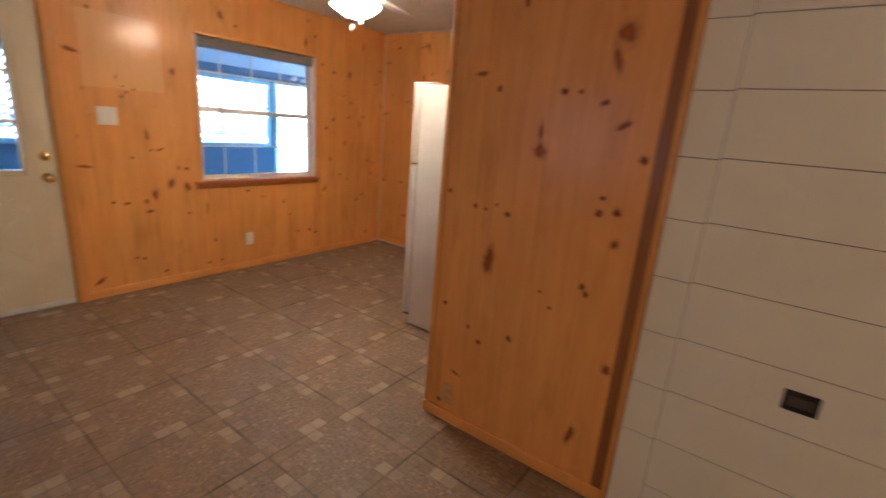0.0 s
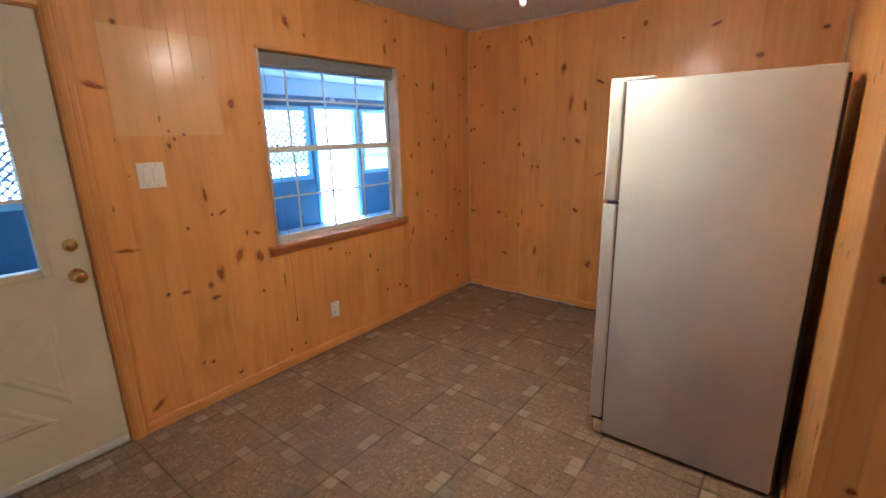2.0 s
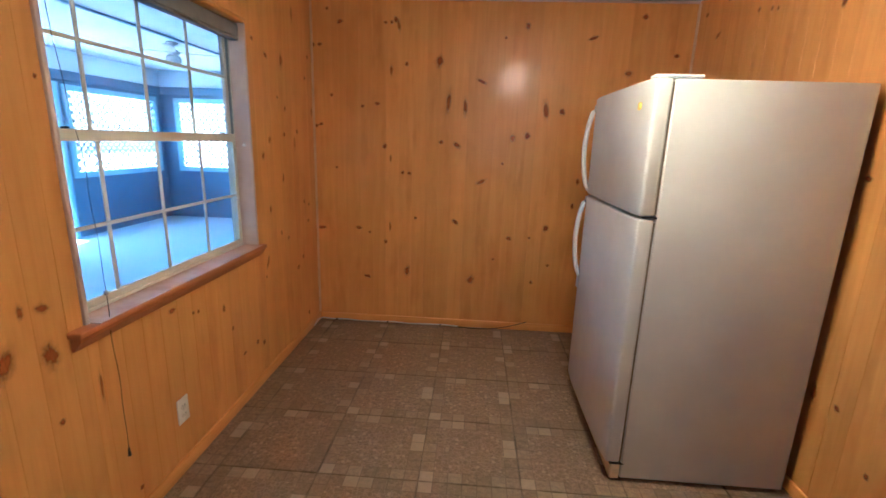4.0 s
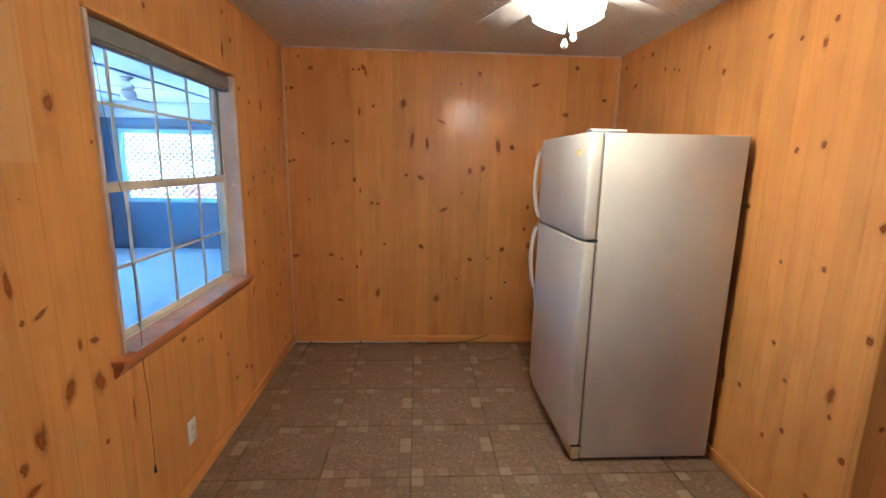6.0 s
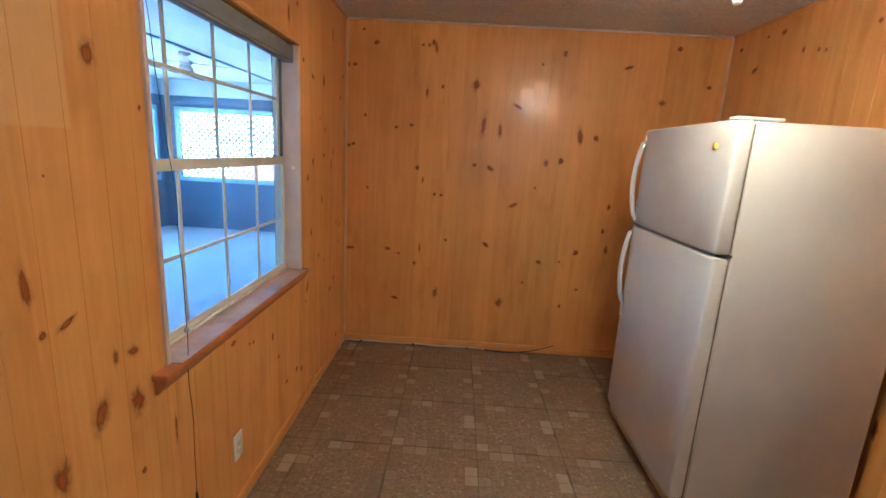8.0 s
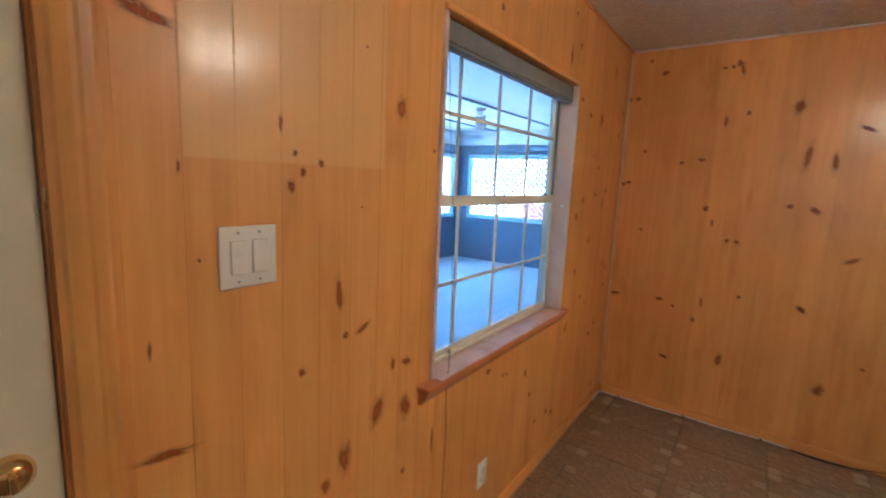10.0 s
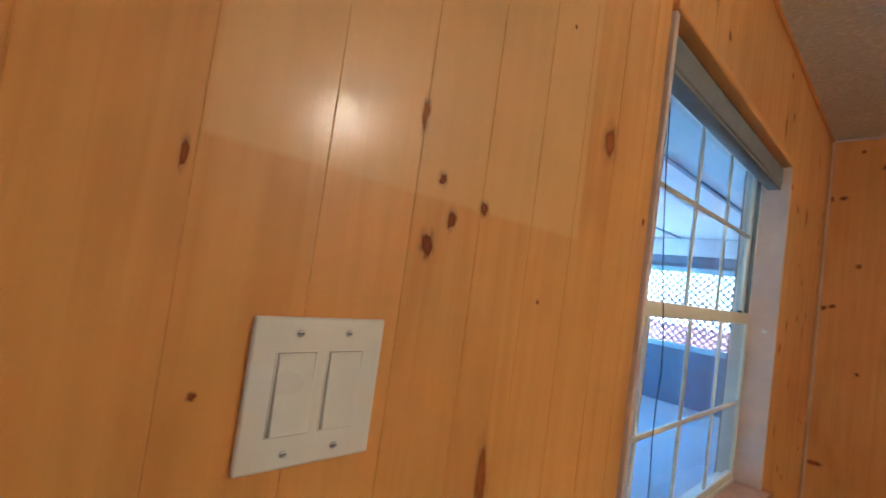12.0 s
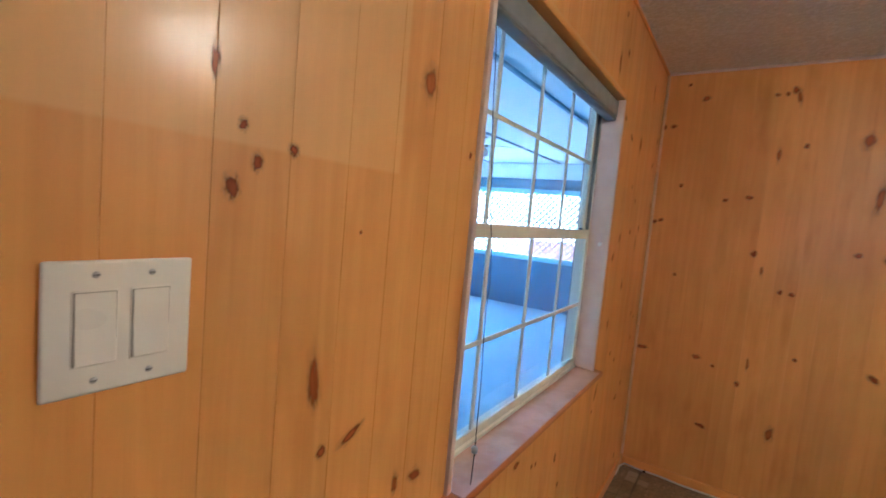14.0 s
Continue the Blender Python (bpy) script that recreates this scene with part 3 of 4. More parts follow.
    part("casing", boxes((WX, WX + 0.016, DOOR[0], DOOR[1], DOOR[3], DOOR[3] + 0.075), (WX, WX + 0.010, DOOR[0], DOOR[1], DOOR[3] - 0.0, DOOR[3] + 0.02), bevel=0.004), PINE_RAIL, root)
    part("latch_keeper", boxes((WX - 0.004, WX + 0.004, y1 + 0.004, y1 + 0.012, 1.44, 1.475), bevel=0.0015), BRASS, root, "small brass latch keeper")
    part("threshold", boxes((WX - 0.135, WX - 0.002, y0, y1, -0.004, 0.009), bevel=0.003), STEEL, root)


build_door()

# ---- plates ----
def wall_plate(name, label, category, w, h, mat, devices, m):
    """A plate in its own x (across), z (up), facing -y, set at pose m."""
    root = new(name)
    root.matrix_world = m
    tagged(root, label, category)
    part("plate", boxes((-w / 2, w / 2, -0.006, 0, -h / 2, h / 2), bevel=0.0045, seg=4), mat, root)
    for dx in devices:
        part("switch_bezel", boxes((dx - 0.0180, dx + 0.0180, -0.0066, -0.0055, -0.0350, 0.0350), bevel=0.0004), mat, root)
        part("switch_gap", boxes((dx - 0.0166, dx + 0.0166, -0.0070, -0.0066, -0.0334, 0.0334)), GAP, root, "dark gap round the rocker")
        bm = bmesh.new()
        side = ((-0.0060, -0.0328), (-0.0105, -0.0328), (-0.0088, 0.0), (-0.0078, 0.0328), (-0.0060, 0.0328))
        ends = [[bm.verts.new((dx + w, y, z)) for y, z in side] for w in (-0.0158, 0.0158)]
        for k in range(5):
            bm.faces.new((ends[0][k], ends[0][(k + 1) % 5], ends[1][(k + 1) % 5], ends[1][k]))
        bm.faces.new(ends[0]), bm.faces.new(ends[1][::-1])
        bmesh.ops.recalc_face_normals(bm, faces=bm.faces[:])
        bmesh.ops.bevel(bm, geom=bm.edges[:], offset=0.0004, segments=1, affect="EDGES")
        part("rocker", bm, mat, root)
        for sz in (-0.049, 0.049):
            s = part("screw", lathe([(0, -0.0075), (0.0025, -0.0072), (0.0033, -0.0058)], "y", 12, (dx, 0, sz)), STEEL, root)
            part("screw_slot", boxes((dx - 0.0026, dx + 0.0026, -0.0078, -0.0074, sz - 0.0004, sz + 0.0004)), DARK, s)
    return root


GAP = material("shadow_gap_plastic", (0.34, 0.28, 0.20), 0.7)[0]
wall_plate("light_switch", "white two-gang rocker light switch on pine boards beside the entry door", "light switch", 0.123, 0.124, PLATE, (-0.023, 0.023),
           Matrix.Translation((WX, 1.8165, 1.338)) @ pose(0, 0, 0, 0, 0, 90))


def outlet(m, label, mat, duplex=True):
    root = new("wall_outlet")
    root.matrix_world = m
    tagged(root, label, "outlet")
    part("plate", boxes((-0.036, 0.036, -0.006, 0, -0.058, 0.058), bevel=0.003), mat, root)
    for z in (-0.02, 0.02):
        s = part("socket", lathe([(0, -0.0085), (0.015, -0.0085), (0.0165, -0.006)], "y", 20, (0, 0, z)), mat, root)
        part("slot", boxes((-0.0075, -0.0055, -0.0092, -0.0084, z - 0.001, z + 0.007), (0.0055, 0.0075, -0.0092, -0.0084, z - 0.001, z + 0.007)), DARK, s)
    part("screw", lathe([(0, -0.0075), (0.003, -0.006)], "y", 10), STEEL, root)


outlet(Matrix.Translation((WX, 2.855, 0.283)) @ pose(0, 0, 0, 0, 0, 90), "white duplex wall outlet on pine boards under the window", PLATE)
outlet(Matrix.Translation((-0.80, PY, 0.155)), "brown duplex outlet low on the pine partition", BEIGE)

# ---- refrigerator ----
def build_fridge():
    x0, x1, y0, y1, zt = -1.675, -0.980, 2.965, 3.80, 1.70
    root = empty("refrigerator", (x1, y0, 0), "white top-freezer refrigerator with a yellowed base grille, against the pine wall", "refrigerator")
    def L(a, b, c, d, e, f):
        return (a - x1, b - x1, c - y0, d - y0, e, f)
    part("cabinet", boxes(L(x0, x1, y0, y1, 0.02, zt), bevel=0.006), FRIDGE, root)
    part("back_panel", boxes(L(x1 + 0.001, x1 + 0.012, y0 + 0.02, y1 - 0.02, 0.03, zt - 0.03)), BLACK, root)
    part("gasket", boxes(L(x0 - 0.0078, x0 - 0.0005, y0 + 0.010, y1 - 0.010, 0.10, 1.17), L(x0 - 0.0078, x0 - 0.0005, y0 + 0.010, y1 - 0.010, 1.205, zt - 0.01)), GASKET, root)
    for nm, za, zb in (("fridge_door", 0.095, 1.186), ("freezer_door", 1.195, zt + 0.004)):
        bm = boxes(L(x0 - 0.068, x0 - 0.008, y0, y1, za, zb))
        bmesh.ops.subdivide_edges(bm, edges=[e for e in bm.edges if abs(e.verts[0].co.y - e.verts[1].co.y) > 0.1], cuts=24)
        for v in bm.verts:
            if v.co.x < x0 - 0.04 - x1:
                s = (v.co.y / (y1 - y0)) * 2 - 1
                v.co.x -= 0.012 * (1 - abs(s) ** 7) + 0.004 * (1 - s * s)
        bmesh.ops.bevel(bm, geom=[e for e in bm.edges if len(e.link_faces) == 2 and e.calc_face_angle() > 1.0], offset=0.012, segments=3, affect="EDGES", profile=0.5)
        for f in bm.faces:
            f.smooth = True
        d = part(nm, bm, FRIDGE, root)
        hi = (1.660, 1.216) if nm == "freezer_door" else (1.178, 0.722)
        n = 14
        pts = []
        for k in range(n + 1):
            u = k / n
            pts.append((x0 - 0.072 - 0.044 * math.sin(math.pi * u) ** 0.6 - x1, y1 - 0.04 - y0, hi[0] + (hi[1] - hi[0]) * u))
        if nm == "fridge_door":
            part("handle_base", boxes((x0 - 0.084 - x1, x0 - 0.066 - x1, y1 - 0.052 - y0, y1 - 0.028 - y0, 0.650, 0.722), bevel=0.004), FRIDGE_TRIM, d, "white plastic handle foot")
        part("door_handle", tube(pts, 0.0125, 10), FRIDGE_TRIM, d, "curved white plastic handle")
    part("base_grille", boxes(L(x0 - 0.045, x0 - 0.002, y0 + 0.002, y1 - 0.002, 0.012, 0.088), bevel=0.006), FRIDGE_BASE, root)
    part("hinge_cover", boxes(L(x0 - 0.07, x0 + 0.10, y0 + 0.008, y0 + 0.07, zt + 0.0045, zt + 0.016), bevel=0.004), FRIDGE_TRIM, root)
    part("middle_hinge", boxes(L(x0 - 0.05, x0 + 0.010, y0 + 0.002, y0 + 0.03, 1.1868, 1.1942), bevel=0.002), DARK, root)
    part("lower_hinge", boxes(L(x0 - 0.05, x0 + 0.01, y0 + 0.0, y0 + 0.03, 0.0885, 0.0945)), DARK, root)
    part("badge", lathe([(0, -0.003), (0.014, -0.003), (0.016, 0.004)], "x", 24, (x0 - 0.0835 - x1, 0.107, 1.61)), YELLOW, root, "small round yellow badge")
    for yy in (y0 + 0.06, y1 - 0.06):
        for xx in (x0 + 0.05, x1 - 0.06):
            part("foot", lathe([(0, 0), (0.02, 0), (0.016, 0.02), (0, 0.02)], "z", 14, (xx - x1, yy - y0, 0)), DARK, root)


build_fridge()

# ---- ceiling fan ----
FAN = (-1.99, 2.66)
def build_fan():
    root = empty("ceiling_fan", (*FAN, TOP), "white five-blade ceiling fan with a lit glass bowl and pull chains", "ceiling fan")
    part("canopy", lathe([(0.0, 0.0), (0.085, 0.0), (0.085, -0.02), (0.06, -0.04), (0.0, -0.04)]), WHITE_PAINT, root)
    part("motor", lathe([(0.0, -0.04), (0.10, -0.045), (0.125, -0.07), (0.125, -0.13), (0.09, -0.155), (0.0, -0.155)]), WHITE_PAINT, root)
    part("light_collar", lathe([(0.0, -0.155), (0.065, -0.157), (0.075, -0.18), (0.13, -0.195), (0.135, -0.205), (0.0, -0.205)]), WHITE_PAINT, root)
    part("light_hub", lathe([(0.0, -0.205), (0.045, -0.205), (0.055, -0.235), (0.040, -0.270), (0.0, -0.285)]), WHITE_PAINT, root)
    for k in range(4):
        shade = lathe([(0.024, 0.0), (0.030, -0.012), (0.050, -0.045), (0.066, -0.085), (0.078, -0.125), (0.074, -0.125), (0.062, -0.087), (0.045, -0.046), (0.022, -0.008)], seg=24)
        shade.transform(Matrix.Rotation(radians(26 + 90 * k), 4, "Z") @ Matrix.Translation((0.038, 0, -0.226)) @ Matrix.Rotation(radians(-32), 4, "Y") @ Matrix.Diagonal((0.86, 0.86, 0.95, 1)))
        sh = part("shade", shade, BOWL, root, "glowing frosted glass bell shade")
        bulb = lathe([(0.0, 0.0), (0.012, -0.01), (0.028, -0.055), (0.026, -0.080), (0.0, -0.098)], seg=16)
        bulb.transform(Matrix.Rotation(radians(26 + 90 * k), 4, "Z") @ Matrix.Translation((0.038, 0, -0.226)) @ Matrix.Rotation(radians(-32), 4, "Y") @ Matrix.Diagonal((0.86, 0.86, 0.95, 1)))
        part("bulb", bulb, BOWL, sh, "lit bulb")
    for dx, dy, l in ((-0.008, -0.012, 0.055), (0.034, 0.020, 0.020)):
        c = part("pull_chain", tube([(dx, dy, -0.27), (dx, dy, -0.342 - l)], 0.0018, 6), STEEL, root)
        part("chain_pendant", lathe([(0, -0.382 - l), (0.010, -0.376 - l), (0.0135, -0.364 - l), (0.007, -0.349 - l), (0, -0.342 - l)], "z", 14, (dx, dy, 0)), PLATE, c)
    for k in range(5):
        a = radians(35 + 72 * k)
        bm = boxes((0.20, 0.75, -0.066, 0.066, -0.004, 0.004), bevel=0.003)
        for v in bm.verts:
            t = (v.co.x - 0.20) / 0.55
            v.co.y *= 0.82 + 0.25 * t
            if t > 0.95:
                v.co.x -= 0.05 * (v.co.y / 0.066) ** 2
            v.co.z += v.co.y * 0.2
        m = Matrix.Rotation(a, 4, "Z")
        bm.transform(Matrix.Translation((0, 0, -0.18)) @ m)
        b = part("blade", bm, WHITE_PAINT, root)
        ar = boxes((0.09, 0.24, -0.014, 0.014, -0.012, -0.006), bevel=0.002)
        ar.transform(Matrix.Translation((0, 0, -0.170)) @ m)
        part("blade_bracket", ar, WHITE_PAINT, b)


build_fan()

# ---- cable ----
cab = empty("loose_cable", (-2.0, FY - 0.02, 0.0), "thin off-white cable stapled along the baseboard with a loose dark end", "cable")
def cable_pts(pts):
    return [(x + 2.0, y - FY + 0.02, z) for x, y, z in pts]
part("stapled_run", tube(cable_pts([(-3.585, 4.42, 0.006), (-3.58, 4.50, 0.03), (-3.565, 4.575, 0.018)] + [(-3.5 + 0.13 * k, 4.581, 0.009 + 0.004 * math.sin(2.1 * k)) for k in range(9)]), 0.005, 6), CABLE, cab)
part("loose_end", tube(cable_pts([(-2.46 + 0.06 * k, 4.57 - 0.04 * math.sin(math.pi * k / 9), 0.006 + 0.0009 * k * k) for k in range(10)]), 0.003, 6), DARK, cab)
for x in (-3.45, -3.03, -2.6):
    part("staple", boxes((x + 1.994, x + 2.006, -0.006, 0.003, 0.004, 0.016), bevel=0.001), DARK, cab)

# ---- porch outside ----
PX, PE = -7.8, 8.87
porch_floor = structure("porch_floor", boxes((PX - 0.15, WX - 0.135, -3.2, PE + 0.15, -0.16, -0.01)), CONCRETE)
ground = structure("ground", boxes((-400, 400, -400, 400, -0.4, -0.18)), GROUND)


def lattice(name, length, h, m):
    """Crossed diagonal laths in a frame, in its own x (along) and z (up)."""
    root = tagged(new(name), "grey diagonal lattice screen in a pale frame", "lattice", kind="structure")
    root.matrix_world = m
    fr = 0.08
    part("frame", boxes((0, length, -0.02, 0.03, 0, fr), (0, length, -0.02, 0.03, h - fr, h), (0, fr, -0.02, 0.03, fr, h - fr), (length - fr, length, -0.02, 0.03, fr, h - fr), bevel=0.004), PALE_BLUE, root)
    x0, x1, z0, z1, step, w = fr, length - fr, fr, h - fr, 0.105, 0.022
    for s, yy in ((1, 0.0), (-1, 0.009)):
        bm = bmesh.new()
        c = x0 - (z1 - z0)
        while c < x1 + (z1 - z0):
            a, b = max(x0, c), min(x1, c + (z1 - z0))
            if b - a > 0.03:
                za = z0 + (a - c) if s > 0 else z1 - (a - c)
                zb = z0 + (b - c) if s > 0 else z1 - (b - c)
                hw = w * 0.707
                q = [(a, za - hw), (b, zb - hw), (b, zb + hw), (a, za + hw)]
                f = [bm.verts.new((x, yy, z)) for x, z in q]
                g = [bm.verts.new((x, yy + 0.008, z)) for x, z in q]
                bm.faces.new(f), bm.faces.new(g[::-1])
                for i in range(4):
                    bm.faces.new((f[i], g[i], g[(i + 1) % 4], f[(i + 1) % 4]))
            c += step
        bmesh.ops.recalc_face_normals(bm, faces=bm.faces[:])
        tagged(part("laths", bm, LATTICE, root), kind="stuff")
    return root


SILL, HEAD = 0.80, 2.02
spans = [(-2.8, 1.05), (1.22, 3.35), (3.65, 5.82), (6.98, 8.74)]
west = []
edges = [-3.2] + [v for s in spans[:3] for v in s] + [5.95, 6.86] + list(spans[3]) + [PE]
for a, b in spans:
    west.append((PX - 0.1, PX, a, b, -0.16, SILL))
    west.append((PX - 0.1, PX, a, b, HEAD, 2.07))
for a, b in zip(edges[0::2], edges[1::2]):
    west.append((PX - 0.1, PX, a, b, -0.16, 2.07))
west.append((PX - 0.1, PX, 5.95, 6.86, 2.02, 2.07))
structure("porch_wall_west", boxes(*west), BLUE_PAINT)
north = [(PX, -7.55, PE, PE + 0.1, -0.16, 2.07), (-4.2, WX - 0.135, PE, PE + 0.1, -0.16, 2.07), (-7.55, -4.2, PE, PE + 0.1, -0.16, SILL), (-7.55, -4.2, PE, PE + 0.1, HEAD, 2.07)]
structure("porch_wall_north", boxes(*north), BLUE_PAINT)
structure("porch_wall_south", boxes((PX, WX - 0.135, -3.3, -3.2, -0.16, 2.5)), BLUE_PAINT)
structure("house_wall", boxes((WX - 0.135, WX - 0.04, FY + 0.125, PE + 0.15, -0.16, 2.5), (WX - 0.135, WX - 0.04, -3.3, -2.2, -0.16, 2.5)), BLUE_PAINT)
structure("porch_ceiling", boxes((PX - 0.5, WX - 0.135, -3.3, PE + 0.5, 2.46, 2.52)), PORCH_CEIL)
structure("roof", boxes((PX - 0.6, 2.8, -3.5, PE + 0.6, 2.54, 2.62)), STUCCO)
for a, b in spans:
    lattice("porch_lattice", b - a, HEAD - SILL, Matrix.Translation((PX + 0.01, a, SILL)) @ pose(0, 0, 0, 0, 0, 90))
lattice("porch_lattice", 3.35, HEAD - SILL, Matrix.Translation((-7.55, PE - 0.01, SILL)))
structure("porch_beam", boxes((PX - 0.12, PX + 0.04, -3.2, PE, 2.07, 2.19), (PX + 0.04, WX - 0.135, PE - 0.04, PE + 0.12, 2.07, 2.19), bevel=0.006), BLUE_PAINT)
structure("porch_fascia", boxes((PX - 0.12, PX + 0.02, -3.2, PE, 2.19, 2.455), (PX + 0.02, WX - 0.135, PE - 0.02, PE + 0.12, 2.19, 2.455), bevel=0.004), PORCH_CEIL)
for x in (-4.5, -5.75, -7.0):
    structure("ceiling_batten", boxes((x - 0.02, x + 0.02, -3.2, PE - 0.05, 2.440, 2.459), bevel=0.004), BATTEN)
structure("door_frame", boxes((PX - 0.01, PX + 0.02, 5.89, 5.97, -0.01, 2.04), (PX - 0.01, PX + 0.02, 6.84, 6.92, -0.01, 2.04), (PX - 0.01, PX + 0.02, 5.97, 6.84, 1.98, 2.04), bevel=0.004), PALE_BLUE)

def porch_fixture(name, label, category, at, blades):
    pf = empty(name, at, label, category)
    part("canopy", lathe([(0, 0), (0.06, 0), (0.06, -0.02), (0.015, -0.04), (0.015, -0.09), (0.0, -0.09)]), WHITE_PAINT, pf)
    part("collar", lathe([(0, -0.08), (0.05, -0.08), (0.075, -0.11), (0.05, -0.14), (0, -0.14)]), WHITE_PAINT, pf)
    part("globe", lathe([(0.05, -0.14), (0.075, -0.16), (0.085, -0.20), (0.070, -0.24), (0.035, -0.262), (0.0, -0.267)]), WHITE_PAINT, pf)
    for k in range(blades):
        bm = boxes((0.07, 0.55, -0.05, 0.05, -0.115, -0.109), bevel=0.002)
        bm.transform(Matrix.Rotation(radians(28 + 90 * k), 4, "Z"))
        part("blade", bm, WHITE_PAINT, pf)


porch_fixture("porch_ceiling_fan", "white porch ceiling fan with an unlit globe lamp", "ceiling fan", (-5.93, 6.54, 2.46), 4)
porch_fixture("porch_lamp", "white porch ceiling lamp with an unlit round globe", "ceiling lamp", (-5.21, 3.61, 2.46), 0)

fl = empty("flood_light", (PX + 0.04, 6.35, 2.14), "white twin-head flood light on the porch beam above the door gap", "flood light")
part("base", lathe([(0, 0.02), (0.05, 0.02), (0.06, 0)], "x", 20), WHITE_PAINT, fl)
for dy in (-0.12, 0.12):
    part("lamp_head", lathe([(0, 0.02), (0.02, 0.03), (0.036, 0.10), (0, 0.105)], "x", 20, (0, dy, -0.03)), WHITE_PAINT, fl)

def porch_chair(m):
    root = new("patio_chair")
    tagged(root, "black metal patio chair with a round hooped back", "chair")
    arc = [(0, 0.27 * math.cos(a), 0.45 + 0.42 * math.sin(a)) for a in [math.pi * k / 16 for k in range(17)]]
    part("back_hoop", tube(arc, 0.014, 8), STEEL, root)
    part("backrest", tube([(0.0, 0.0, 0.45), (0.0, 0.0, 0.86)], 0.01, 8), DARK, root)
    bm = lathe([(0, 0.44), (0.25, 0.44), (0.27, 0.455), (0.25, 0.47), (0, 0.47)], "z", 28, (0.25, 0, 0))
    part("seat", bm, DARK, root)
    panel = bmesh.new()
    ring = [panel.verts.new((0.004, 0.25 * math.cos(a), 0.45 + 0.39 * math.sin(a))) for a in [math.pi * k / 16 for k in range(17)]]
    g = panel.faces.new(ring)
    r = bmesh.ops.extrude_face_region(panel, geom=[g])
    for v in r["geom"]:
        if isinstance(v, bmesh.types.BMVert):
            v.co.x -= 0.008
    bmesh.ops.recalc_face_normals(panel, faces=panel.faces[:])
    part("back_panel", panel, DARK, root)
    for sx, sy in ((0.05, -0.2), (0.05, 0.2), (0.44, -0.17), (0.44, 0.17)):
        part("leg", tube([(sx, sy, 0.44), (sx + (0.04 if sx > 0.2 else -0.04), sy * 1.1, 0.0)], 0.012, 8), DARK, root)
    root.matrix_world = m
porch_chair(Matrix.Translation((-5.0, 0.70, -0.01)) @ pose(0, 0, 0, 0, 0, 180))

structure("brick_fence", boxes((-8.2, 2, 12.0, 12.2, -0.2, 1.02)), BRICK)
structure("neighbour_wall", boxes((-30.2, -30, -40, 40, -0.2, 0.9)), STUCCO)

# ---- white tileboard wall ----
root = wall_partition
SEAM_Z = [-0.004 + 0.2035 * k for k in range(0, 13)]
TB_Y = PY - 0.022
tagged(link("tileboard_backing", boxes((0.02, 2.5, TB_Y + 0.004, PY + BT, 0, TOP - 0.001)), SEAM), kind="structure")
cuts = [0.02, 0.14] + [0.14 + 0.23 * k for k in range(1, 11)] + [2.5]
panel_cache = {}
def tile_panel(w, h, parent, at):
    key = (round(w, 4), round(h, 4))
    if key not in panel_cache:
        bm = boxes((-w / 2, w / 2, 0, 0.004, -h / 2, h / 2), bevel=0.0004, seg=1)
        me = bpy.data.meshes.new("panel")
        bm.to_mesh(me)
        bm.free()
        me.materials.append(TILEBOARD)
        panel_cache[key] = me
    ob = new("panel", panel_cache[key])
    ob.location = at
    ob.parent = parent
    return ob
for a, b in zip(cuts, cuts[1:]):
    for z0, z1 in zip(SEAM_Z, SEAM_Z[1:]):
        z0, z1 = max(z0, 0.0), min(z1, TOP - 0.002)
        if z1 - z0 < 0.02:
            continue
        first = a < 0.1
        dz = -0.006 if first and 0.1 < z0 and z1 < TOP - 0.05 else 0.0
        tile_panel(b - a - (0.003 if first else 0.0002), z1 - z0 - 0.0027, wall_partition, ((a + b) / 2, TB_Y, (z0 + z1) / 2 + dz))
ob_box = empty("bare_outlet", (0.50, TB_Y, 0.72), "bare dark outlet without its cover plate in the white wall", "outlet")
part("box", boxes((-0.045, 0.045, -0.003, -0.0005, -0.034, 0.034), bevel=0.001), DARK, ob_box)
part("receptacle", boxes((-0.034, 0.034, -0.008, -0.003, -0.017, 0.017), bevel=0.002), DARKISH, ob_box)
for dx in (-0.018, 0.018):
    part("socket", lathe([(0, -0.011), (0.012, -0.011), (0.013, -0.008)], "y", 16, (dx, 0, 0)), DARKISH, ob_box)

# ---- floor tiles ----
T, TX, TY = 0.451, -2.115, 1.970
tile_cache = {}
ix0, ix1 = math.floor((WX - TX) / T), math.ceil((2.5 - TX) / T)
iy0, iy1 = math.floor((-1.6 - TY) / T), math.ceil((FY - TY) / T)
for i in range(ix0, ix1):
    for j in range(iy0, iy1):
        a, b = max(TX + i * T, WX), min(TX + (i + 1) * T, 2.5)
        c, d = TY + j * T, min(TY + (j + 1) * T, FY)
        if a > RX - 0.01 and c > PY + 0.0:
            continue
        if a > RX and d > PY:
            d = PY
        if b > RX and c > PY - 0.02:
            b = RX
        if b - a < 0.02 or d - c < 0.02:
            continue
        cx, cy = TX + (i + 0.5) * T, TY + (j + 0.5) * T
        key = tuple(round(v, 4) for v in (a - cx, b - cx, c - cy, d - cy))
        if key not in tile_cache:
            g = 0.0009
            bm = boxes((a - cx + g, b - cx - g, c - cy + g, d - cy - g, -0.004, 0.0), bevel=0.0008, seg=1)
            me = bpy.data.meshes.new("tile")
            bm.to_mesh(me)
            bm.free()
            me.materials.append(VINYL)
            tile_cache[key] = me
        ob = new("tile", tile_cache[key])
        ob.location = (cx, cy, 0)
        ob.parent = floor

